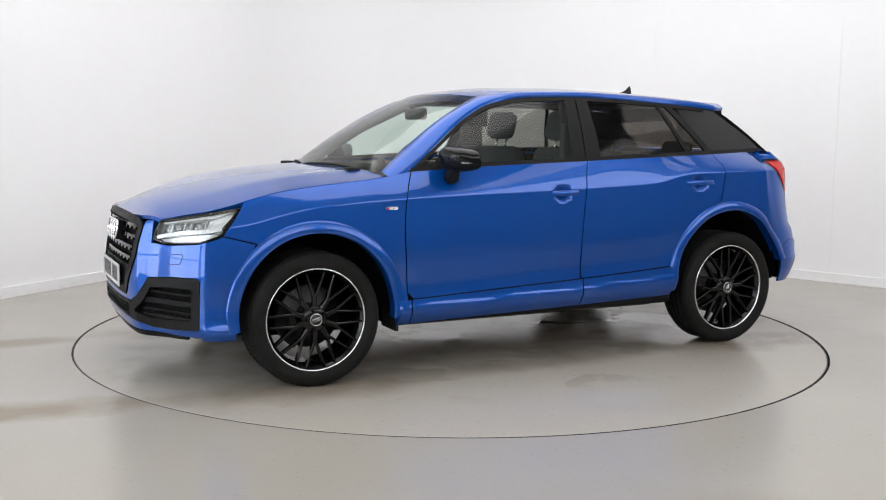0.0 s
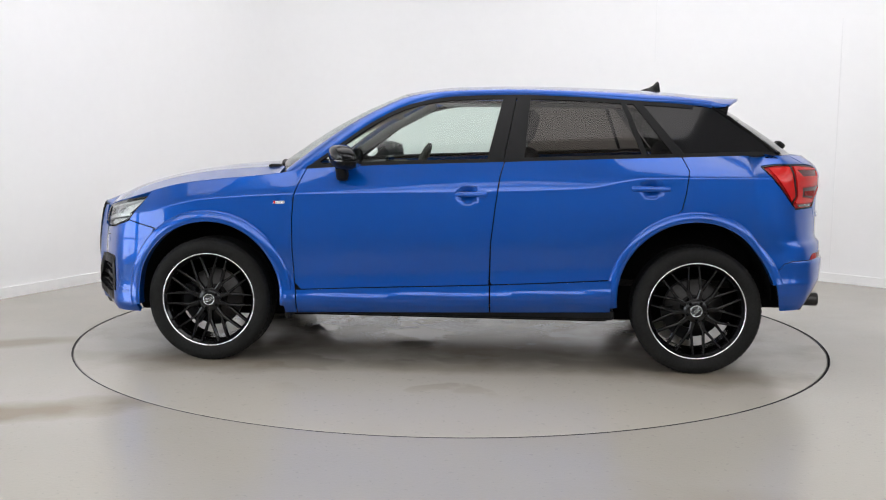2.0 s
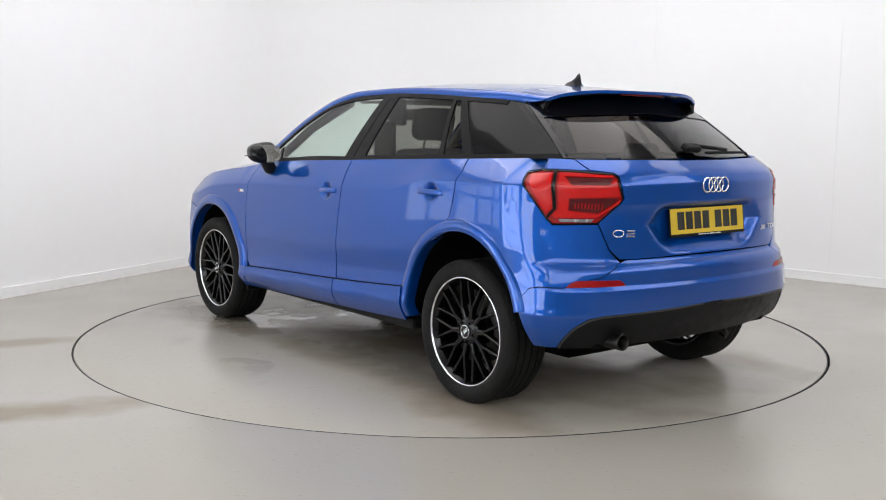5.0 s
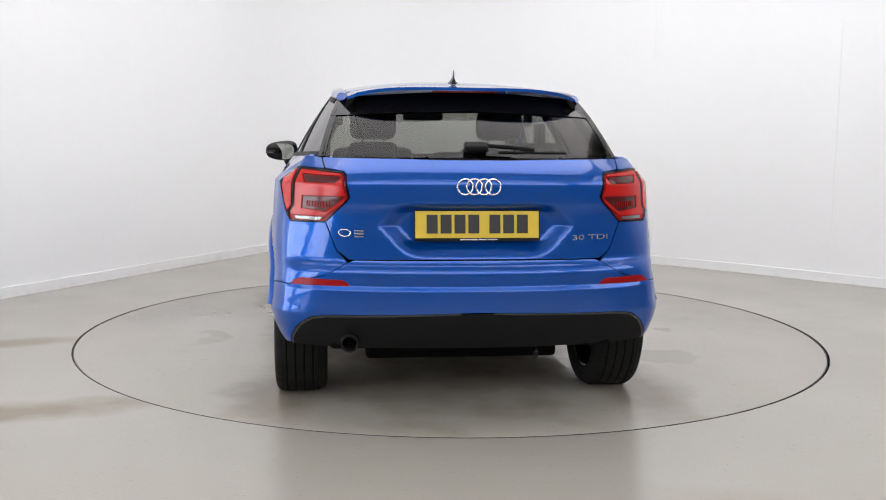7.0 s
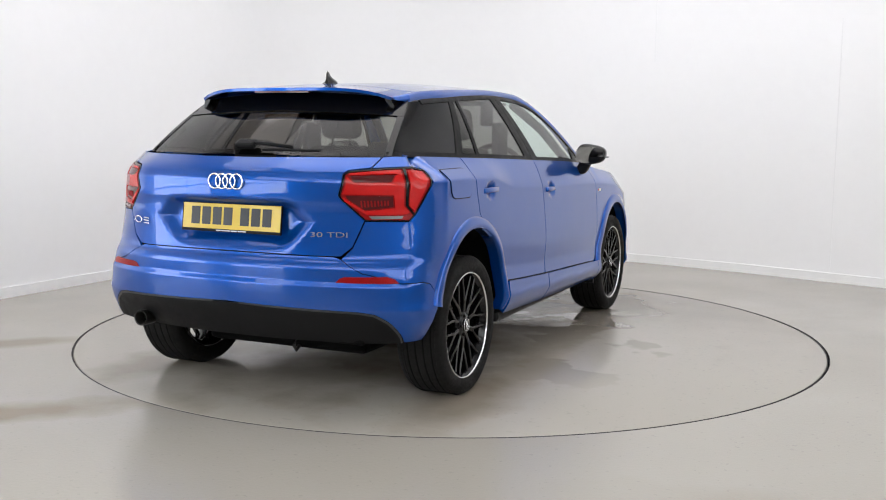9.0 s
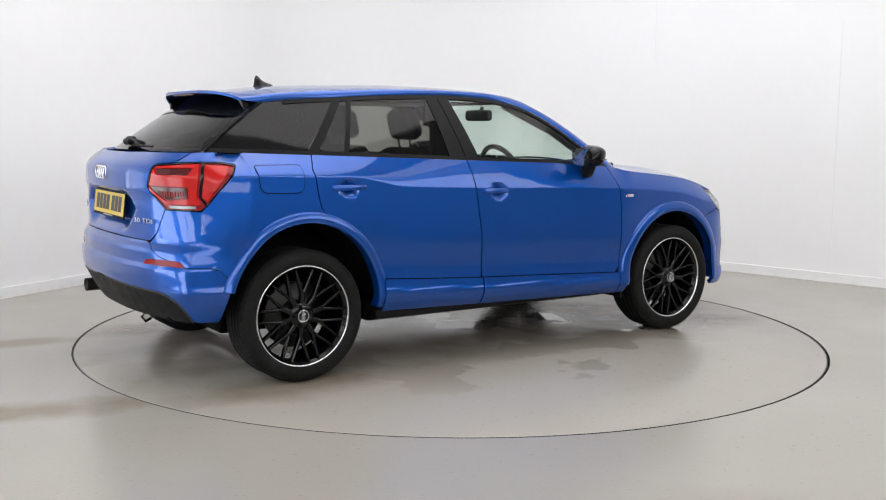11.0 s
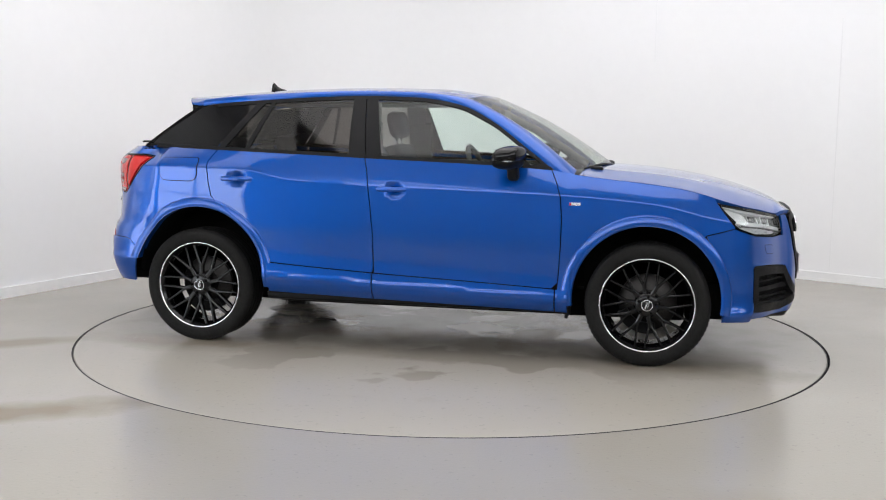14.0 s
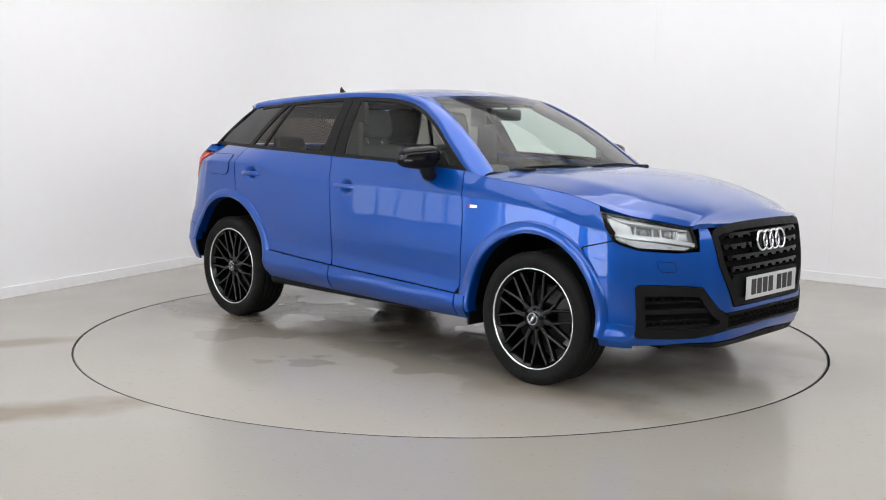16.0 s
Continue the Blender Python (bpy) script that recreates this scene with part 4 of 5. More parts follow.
wheel = build_wheel()
wheel.parent = car
places = [(1.3, 1), (-1.3, 1), (1.3, -1), (-1.3, -1)]
for i, (x, s) in enumerate(places):
    w = wheel if i == 0 else copy_thing(wheel, Matrix())
    w.matrix_local = pose(x, 0.848 * s, 0.333, 0, 18 + 23 * i, 0 if s > 0 else 180)

# arch liners and underbody
for s, _ in SIDES:
    for c in (AF, AR):
        o = part("arch_liner", turned([(0.30, -0.42), (0.402, -0.40), (0.408, -0.05), (0.405, 0.0)], 28, 0.0, math.pi), DARK, car)
        o.matrix_local = pose(c[0], 0.845 * s, c[1], 0, 0, 0 if s > 0 else 180)
        part("inner_arch", block((c[0] - 0.36, c[0] + 0.36, 0.42 * s, 0.46 * s, 0.30, 0.74)), DARK, car)
    part("sill_underside", block((-0.88, 0.87, 0.70 * s, 0.84 * s, 0.268, 0.325), bevel=0.02), TRIM, car)
    part("mud_flap", block((0.86, 0.878, 0.66 * s, 0.85 * s, 0.24, 0.36), bevel=0.005), TRIM, car)
part("floor_pan", block((-0.86, 0.85, -0.705, 0.705, 0.236, 0.345), (-1.58, -0.82, -0.45, 0.45, 0.20, 0.345), (0.80, 1.5, -0.45, 0.45, 0.185, 0.345), bevel=0.02), DARK, car)
part("engine_tray", block((1.5, 1.82, -0.5, 0.5, 0.21, 0.42), bevel=0.02), DARK, car)
part("rear_tray", block((-1.9, -1.6, -0.62, 0.62, 0.32, 0.5), bevel=0.02), DARK, car)


# ---- details of the car ----


def on_skin(u, z, off=0.0, side=1, surf=girth):
    """A frame on a skin: z axis outwards, y axis up the skin."""
    e = 0.003
    p_ = Vector(surf(u, z))
    a, b = Vector(surf(u + e, z)) - Vector(surf(u - e, z)), Vector(surf(u, z + e)) - Vector(surf(u, z - e))
    n_ = a.cross(b).normalized()
    if n_.dot(p_ - Vector((p_.x * 0.8, 0, 0.62))) < 0:
        n_ = -n_
    up = (b - n_ * b.dot(n_)).normalized()
    right = up.cross(n_)
    m = Matrix((right, up, n_)).transposed().to_4x4()
    m.translation = p_ + n_ * off
    if side < 0:
        m = Matrix.Diagonal((1, -1, 1, 1)) @ m @ Matrix.Diagonal((-1, 1, 1, 1))
    return m


def inset_outline(poly, d):
    """The outline drawn in by d."""
    out, n = [], len(poly)
    area = sum(poly[i][0] * poly[(i + 1) % n][1] - poly[(i + 1) % n][0] * poly[i][1] for i in range(n))
    sg = 1 if area > 0 else -1
    for i in range(n):
        a, b, c = (Vector(poly[k % n]) for k in (i - 1, i, i + 1))
        d0, d1 = (b - a).normalized(), (c - b).normalized()
        n0, n1 = Vector((-d0.y, d0.x)) * sg, Vector((-d1.y, d1.x)) * sg
        q = (n0 + n1)
        q = q / max(q.length_squared / 2, 0.5)
        out.append(tuple(b + q * d))
    return out


def band(name, poly, d, surf, mat, parent, off=0.0, deep=0.02, side=1, label="", lift=0.0):
    """A frame that follows an outline, d wide, with its inner edge turned in."""
    rim = []
    n = len(poly)
    inn = inset_outline(poly, d)
    bm = bmesh.new()
    for i in range(n):
        j = (i + 1) % n
        k = max(1, math.ceil((Vector(poly[i]) - Vector(poly[j])).length / 0.03))
        for t in range(k):
            f_ = t / k
            rim.append((Vector(poly[i]).lerp(Vector(poly[j]), f_), Vector(inn[i]).lerp(Vector(inn[j]), f_)))
    rows = []
    for o_, i_ in rim:
        m0, m1 = on_skin(*o_, off, side, surf), on_skin(*i_, off + lift, side, surf)
        rows.append([bm.verts.new(v) for v in (m0 @ Vector((0, 0, -deep)), m0.translation, m1.translation, m1 @ Vector((0, 0, -deep)))])
    for a, b in zip(rows, rows[1:] + rows[:1]):
        for k in range(3):
            bm.faces.new((a[k], a[k + 1], b[k + 1], b[k]))
    bmesh.ops.recalc_face_normals(bm, faces=bm.faces)
    return part(name, bm, mat, parent, label)


def emblem(parent, m, r, step, thick, name="emblem_ring"):
    """Four linked bright rings in a row on a frame m."""
    for k in range(4):
        o = part(name, tube([((k - 1.5) * step + r * math.cos(a), r * math.sin(a), 0) for a in np.linspace(0, 2 * math.pi, 28, endpoint=False)], thick, 8, True), CHROME, parent, "bright chrome ring")
        o.matrix_local = m


def bars(parent, name, m, x0, x1, h, widths, gap, mat, deep=0.002):
    """Plain upright bars in a row, standing for characters; a width below zero is a blank."""
    total = sum(abs(w) for w in widths) + gap * (len(widths) - 1)
    k, x = (x1 - x0) / total, x0
    for w in widths:
        if w > 0:
            o = part(name, block((x, x + w * k, -h / 2, h / 2, 0, deep)), mat, parent)
            o.matrix_local = m
        x += (abs(w) + gap) * k


# door handles, side badges, fuel flap
for s, _ in SIDES:
    for name, hx, hz in (("front", -0.105, 0.922), ("rear", -1.03, 0.964)):
        door = [o for o in car.children if o.name.startswith(name + "_door")][0 if s > 0 else 1]
        bm = block((-0.1, 0.1, -0.0165, 0.0165, 0.012, 0.036), bevel=0.009)
        for v in bm.verts:
            v.co.z -= 0.7 * v.co.x ** 2
            v.co.y *= 1 - 1.6 * abs(v.co.x)
        h = part("handle", shade(bm), PAINT, door)
        h.matrix_local = on_skin(hx, hz, 0.0, s)
        o = part("handle_post", block((-0.098, -0.075, -0.012, 0.012, -0.012, 0.02), (0.07, 0.098, -0.012, 0.012, -0.012, 0.02), bevel=0.004), PAINT, door)
        o.matrix_local = on_skin(hx, hz, 0.0, s)
    wing = [o for o in car.children if o.name.startswith("front_wing")][0 if s > 0 else 1]
    b = part("side_badge", block((-0.031, 0.031, -0.008, 0.008, 0.0005, 0.003), bevel=0.001), LIP, wing, "small bright trim badge with a red corner")
    b.matrix_local = on_skin(0.897, 0.869, 0, s)
    o = part("badge_corner", block((-0.030, -0.019, -0.007, 0.007, 0.003, 0.0036)), RED_BRIGHT, b)
    o.matrix_local = Matrix() if s > 0 else pose(0, 0, 0)
FLAP = soften([(-1.545, 1.078), (-1.283, 1.080), (-1.283, 0.972), (-1.31, 0.947), (-1.50, 0.950), (-1.528, 0.975)], 0.02)
quarter_right = [o for o in car.children if o.name.startswith("rear_quarter")][1]
panel("flap_seam", inset_outline(FLAP, -0.0022), girth, DARK, quarter_right, off=0.0035, thick=0.003, side=-1, step=(0.02, 0.012))
panel("fuel_flap", inset_outline(FLAP, 0.0015), girth, PAINT, quarter_right, off=0.0048, thick=0.003, side=-1, step=(0.02, 0.012))

# front: grille, number plate, lower intakes, lamps
grille = new("grille")
grille.parent = car
GRILLE = span([(2.455, 0.442), (2.352, 0.637), (2.322, 0.775), (2.333, 0.800), (2.38, 0.819), (2.50, 0.831), (2.62, 0.835)], U_FRONT)[::-1]
band("grille_frame", GRILLE, 0.033, girth, TRIM, grille, 0.006, 0.05, label="matt dark frame")
panel("grille_mesh", GRILLE, girth, DARK, grille, off=-0.04, thick=0)
for k in range(5):
    z = 0.785 - 0.0535 * k
    lo = 2.378 + 0.022 * k
    hi = 2 * U_FRONT - lo
    pts_low, pts_top = [], []
    teeth = 10 - k // 2
    pitch = (hi - lo) / teeth
    for i in range(teeth):
        a = lo + pitch * i
        pts_low += [(a, z - 0.010), (a + pitch * 0.42, z - 0.010), (a + pitch * 0.52, z - 0.022), (a + pitch * 0.90, z - 0.022)]
    panel("grille_slat", pts_low + [(hi, z - 0.010), (hi, z + 0.004), (lo, z + 0.004)], girth, BLACK, grille, off=-0.010, thick=0.022, step=(0.06, 0.03))
panel("plate_mount", span([(2.46, 0.458), (2.42, 0.53), (2.46, 0.585), (2.62, 0.588)], U_FRONT), girth, TRIM, grille, off=-0.006, thick=0.02)
m = on_skin(U_FRONT, 0.735, 0.016)
emblem(grille, m, 0.047, 0.064, 0.0065)
for k in range(4):
    o = part("emblem_mount", block(((k - 1.5) * 0.064 - 0.012, (k - 1.5) * 0.064 + 0.012, -0.05, 0.05, -0.05, -0.004)), TRIM, grille)
    o.matrix_local = m
plate = part("front_plate", block((-0.26, 0.26, -0.0555, 0.0555, 0, 0.006), bevel=0.002), WHITE_PLATE, car, "white number plate with black characters as bars")
plate.matrix_local = pose(2.128, 0, 0.519, 90, 0, 90)
CHARS = (0.05, 0.05, 0.05, 0.05, -0.02, 0.05, 0.05, 0.05)
bars(plate, "plate_bar", Matrix.Translation((0, 0.002, 0.006)), -0.215, 0.215, 0.076, CHARS, 0.013, INK, 0.0012)
FOG = [(1.885, 0.545), (1.90, 0.553), (2.041, 0.550), (2.257, 0.533), (2.341, 0.439), (2.402, 0.40), (2.400, 0.325), (2.373, 0.320), (2.231, 0.293), (2.10, 0.297), (1.905, 0.309), (1.893, 0.32)]
FOG_IN = [(1.95, 0.525), (2.06, 0.528), (2.222, 0.512), (2.30, 0.432), (2.295, 0.345), (2.20, 0.322), (1.95, 0.33)]
for s, _ in SIDES:
    fog = band("fog_surround", FOG, 0.045, girth, TRIM, car, 0.004, 0.045, s, "satin black plastic air intake surround")
    panel("intake_back", FOG, girth, DARK, fog, off=-0.035, thick=0, side=s)
    for z, d, mt in ((0.505, 0.008, TRIM), (0.468, 0.004, TRIM), (0.425, 0.012, TRIM), (0.382, 0.004, TRIM), (0.350, 0.009, TRIM)):
        panel("intake_slat", [(1.925, z - d), (2.30 - max(0, z - 0.44) * 0.9, z - d), (2.30 - max(0, z - 0.44) * 0.9, z + d), (1.925, z + d)], girth, mt, fog, off=-0.012, thick=0.02, side=s)
    for i in range(7):
        for z in (0.486, 0.366):
            a = 1.965 + i * 0.043
            o = part("mesh_cell", tube([(0.019 * math.cos(q), 0.013 * math.sin(q), 0) for q in np.linspace(0, 2 * math.pi, 6, endpoint=False)], 0.0028, 4, True), TRIM, fog)
            o.matrix_local = on_skin(a, z, -0.02, s)
    # washer cover and tow eye seams
    W = soften([(1.995, 0.664), (2.09, 0.658), (2.10, 0.618), (2.085, 0.611), (2.012, 0.616)], 0.012)
    panel("washer_seam", inset_outline(W, -0.0018), girth, DARK, bumper, off=0.0006, thick=0, side=s)
    panel("washer_cover", inset_outline(W, 0.001), girth, PAINT, bumper, off=0.0016, thick=0.001, side=s)
intake = band("lower_intake", [(2.405, 0.330), (2.72, 0.338), (3.035, 0.330), (3.035, 0.408), (2.72, 0.413), (2.405, 0.408)], 0.012, girth, TRIM, car, 0.002, 0.04, label="black lower grille")
for k in range(16):
    for z in (0.356, 0.388):
        a = 2.43 + k * 0.0385 + (0.02 if z > 0.36 else 0)
        o = part("mesh_cell", tube([(0.019 * math.cos(q), 0.015 * math.sin(q), 0) for q in np.linspace(0, 2 * math.pi, 6, endpoint=False)], 0.003, 4, True), TRIM, intake)
        o.matrix_local = on_skin(a, z, -0.015)
panel("front_lip", span([(2.0, 0.245), (2.0, 0.262), (2.327, 0.26), (2.5, 0.264), (2.62, 0.275)], U_FRONT)[:-1] + [(2 * U_FRONT - 2.4, 0.235), (2.72, 0.24), (2.4, 0.235)], girth, TRIM, car, off=-0.006, thick=0.05)

HEAD = [(1.662, 0.888), (1.80, 0.871), (2.02, 0.844), (2.214, 0.815), (2.238, 0.724), (2.155, 0.705), (1.905, 0.720), (1.798, 0.748), (1.757, 0.772)]
for s, _ in SIDES:
    lampo = new("headlamp")
    lampo.parent = car
    tagged(lampo, "clear headlamp with a bright running light strip")
    P_ = dict(side=s)
    band("lamp_rim", HEAD, 0.007, girth, BLACK, lampo, -0.002, 0.05, s)
    panel("bowl", HEAD, girth, LAMP_GREY, lampo, off=-0.036, thick=0, **P_)
    panel("outer_reflector", [(1.690, 0.872), (1.80, 0.858), (1.865, 0.835), (1.885, 0.79), (1.81, 0.785), (1.775, 0.79)], girth, LAMP_WHITE, lampo, off=-0.025, thick=0.02, **P_)
    panel("running_light", [(1.775, 0.782), (1.86, 0.770), (2.05, 0.752), (2.218, 0.727), (2.222, 0.742), (2.05, 0.772), (1.87, 0.793), (1.785, 0.802)], girth, LAMP_WHITE, lampo, "white running light strip", off=-0.012, thick=0.03, **P_)
    panel("lower_reflector", [(1.80, 0.762), (1.905, 0.729), (2.15, 0.712), (2.205, 0.721), (2.05, 0.745), (1.87, 0.764)], girth, LAMP_WHITE, lampo, off=-0.028, thick=0.02, **P_)
    panel("upper_strip", [(1.70, 0.877), (1.81, 0.862), (2.02, 0.835), (2.19, 0.808), (2.19, 0.801), (2.02, 0.825), (1.81, 0.850)], girth, LAMP_WHITE, lampo, off=-0.014, thick=0.02, **P_)
    for u_, r_ in ((1.945, 0.026), (2.09, 0.027)):
        o = part("projector", turned([(0, 0.016), (r_ * 0.5, 0.013), (r_ * 0.9, 0.004), (r_, -0.006), (r_ * 1.15, -0.008), (r_ * 1.15, -0.03)], 24), LAMP_GREY, lampo, "round glass projector")
        o.matrix_local = on_skin(u_, 0.805 - (u_ - 1.945) * 0.09, -0.035, s) @ pose(0, 0, 0, 90)
        for k in (-1, 1):
            o = part("divider", block((k * 0.042 - 0.004, k * 0.042 + 0.004, -0.032, 0.03, -0.01, 0.012), bevel=0.002), LAMP_WHITE, lampo)
            o.matrix_local = on_skin(u_, 0.805 - (u_ - 1.945) * 0.09, -0.04, s)
    panel("lens", inset_outline(HEAD, 0.004), girth, LENS, lampo, "clear lens", off=-0.001, thick=0, **P_)

# rear: lamps, reflectors, plate, badges, wiper, exhaust
TAILL = [(-1.772, 1.084), (-1.86, 1.0955), (-1.96, 1.097), (-2.048, 1.094), (-2.185, 1.083), (-2.205, 1.068), (-2.232, 0.978), (-2.222, 0.961), (-2.138, 0.872), (-1.957, 0.868), (-1.93, 0.893)]
for s, _ in SIDES:
    lampo = new("tail_lamp")
    lampo.parent = car
    tagged(lampo, "red tail lamp with darker inserts in a black edge")
    P_ = dict(side=s)
    panel("lamp_body", TAILL, girth, RED_LENS, lampo, off=-0.004, thick=0.02, **P_)
    band("lamp_rim", TAILL, 0.0045, girth, BLACK, lampo, 0.001, 0.01, s)
    for pts in ([(-1.815, 1.076), (-1.948, 1.084), (-1.949, 1.022), (-1.957, 0.934), (-1.930, 0.912)],
                [(-1.980, 1.086), (-2.05, 1.083), (-2.18, 1.073), (-2.186, 1.066), (-1.998, 1.070), (-2.030, 1.034), (-2.172, 1.034), (-2.195, 1.060), (-2.212, 1.000), (-2.220, 0.985), (-2.022, 0.980), (-2.020, 0.926), (-2.136, 0.913), (-2.208, 0.968), (-2.222, 0.974), (-2.212, 0.955), (-2.132, 0.898), (-1.968, 0.897), (-1.956, 0.906), (-1.982, 0.935), (-1.976, 1.03)],):
        panel("light_bar", pts, girth, RED_BRIGHT, lampo, "bright red light guide", off=0.003, thick=0.008, **P_)
    panel("insert", [(-2.008, 1.067), (-2.182, 1.063), (-2.168, 1.037), (-2.031, 1.037)], girth, RED_DARK, lampo, off=0.0, thick=0.003, **P_)
    panel("insert", [(-2.026, 0.975), (-2.208, 0.979), (-2.198, 0.965), (-2.137, 0.918), (-2.026, 0.930)], girth, RED_DARK, lampo, off=0.0, thick=0.003, **P_)
    for k in range(9):
        a0 = -2.045 - 0.0125 * k
        panel("insert_rib", [(a0, 0.936 - 0.0009 * k), (a0, 0.958), (a0 - 0.006, 0.958), (a0 - 0.006, 0.936 - 0.0009 * k)], girth, RED_LENS, lampo, off=0.002, thick=0.003, **P_)
    panel("lamp_seam", [(-1.956, 1.094), (-1.953, 1.026), (-1.960, 0.934), (-1.928, 0.898), (-1.934, 0.890), (-1.972, 0.934), (-1.966, 1.03), (-1.968, 1.094)], girth, BLACK, lampo, "black line across the lamp", off=0.0005, thick=0.004, **P_)
    panel("reverse_light", [(-1.984, 0.891), (-2.123, 0.891), (-2.112, 0.879), (-1.99, 0.879)], girth, LAMP_GREY, lampo, "pale reversing light", off=0.0, thick=0.004, **P_)
    panel("bumper_reflector", [(-1.960, 0.606), (-1.985, 0.626), (-2.02, 0.636), (-2.205, 0.634), (-2.222, 0.627), (-2.242, 0.609)], girth, RED_LENS, car, "long red reflector", off=0.003, thick=0.006, **P_)
back = on_skin(U_REAR, 0.8635, 0.0)
rear_plate = part("rear_plate", block((-0.263, 0.263, -0.062, 0.062, 0, 0.006), bevel=0.002), YELLOW_PLATE, tailgate, "yellow number plate with black characters as bars")
M_PLATE = pose(-1.992, 0, 0.8625, 90 - 7, 0, -90)
rear_plate.matrix_local = M_PLATE
band_m = Matrix.Translation((0, 0.006, 0.006))
bars(rear_plate, "plate_bar", band_m, -0.215, 0.215, 0.079, CHARS, 0.013, INK, 0.0012)
part("plate_edge", block((-0.266, 0.266, -0.0655, -0.0525, -0.002, 0.0068), (-0.266, 0.266, 0.0605, 0.0645, -0.002, 0.0064), (-0.2665, -0.2625, -0.06, 0.06, -0.002, 0.0064), (0.2625, 0.2665, -0.06, 0.06, -0.002, 0.0064)), TRIM, rear_plate)
bars(rear_plate, "maker_line", Matrix.Translation((0, -0.059, 0.0068)), -0.075, 0.085, 0.005, (0.07, 0.03, 0.04), 0.004, WHITE_PLATE, 0.0005)
emblem(tailgate, on_skin(U_REAR, 1.027, 0.007), 0.0322, 0.039, 0.0038)
m = on_skin(-2.250, 0.829, 0.002)
o = part("model_badge", tube([(-0.03 + 0.026 * math.cos(a), 0.0145 * math.sin(a), 0.003) for a in np.linspace(0, 2 * math.pi, 24, endpoint=False)], 0.0028, 6, True), CHROME, tailgate, "small chrome model badge")
o.matrix_local = m
for y in (-0.012, 0.0, 0.012):
    o = part("badge_bar", block((0.012, 0.052, y - 0.0028, y + 0.0028, 0.001, 0.004), bevel=0.001), CHROME, tailgate)
    o.matrix_local = m
txt = bpy.data.curves.new("engine_badge", "FONT")
txt.body, txt.size, txt.extrude, txt.align_x, txt.align_y = "30 TDI", 0.038, 0.0015, "CENTER", "CENTER"
tmp = new("engine_badge_curve", txt)
bpy.context.view_layer.update()
me = bpy.data.meshes.new_from_object(tmp.evaluated_get(bpy.context.evaluated_depsgraph_get()))
bpy.data.objects.remove(tmp)
me.materials.clear()
me.materials.append(CHROME)
o = new("engine_badge", me)
o.parent = tailgate
o.matrix_local = on_skin(-2.283, 0.810, 0.004, -1) @ Matrix.Diagonal((1.6, 0.82, 1, 1))
tagged(o, "small chrome engine lettering")
# rear wiper
wip = part("rear_wiper", block((-0.045, 0.06, -0.028, 0.022, 0.004, 0.038), bevel=0.012), TRIM, car, "black rear wiper")
PIV = on_skin(0.0, 0.09, 0.003, 1, hatch_skin)
wip.matrix_local = PIV
part("wiper_arm", tube([(0.02, 0.0, 0.030), (0.16, -0.008, 0.024), (0.26, -0.014, 0.016)], 0.009, 8), TRIM, wip)
part("wiper_blade", block((0.10, 0.40, -0.030, -0.018, 0.003, 0.013), bevel=0.003), TRIM, wip)
# exhaust
ex = part("exhaust", turned([(0.028, 0.06), (0.031, -0.05), (0.036, -0.055), (0.037, -0.048), (0.036, 0.06)], 28), STEEL, car, "short round chrome tailpipe")
ex.matrix_local = pose(-1.935, 0.536, 0.362, 0, 0, -90)
part("pipe_inside", turned([(0, 0.0), (0.03, 0.0), (0.03, 0.02), (0, 0.02)], 20), DARK, ex)
part("tow_hook", tube([(-1.90, -0.28, 0.33), (-1.93, -0.28, 0.30), (-1.91, -0.28, 0.275), (-1.88, -0.28, 0.29)], 0.008, 8), STEEL, car)

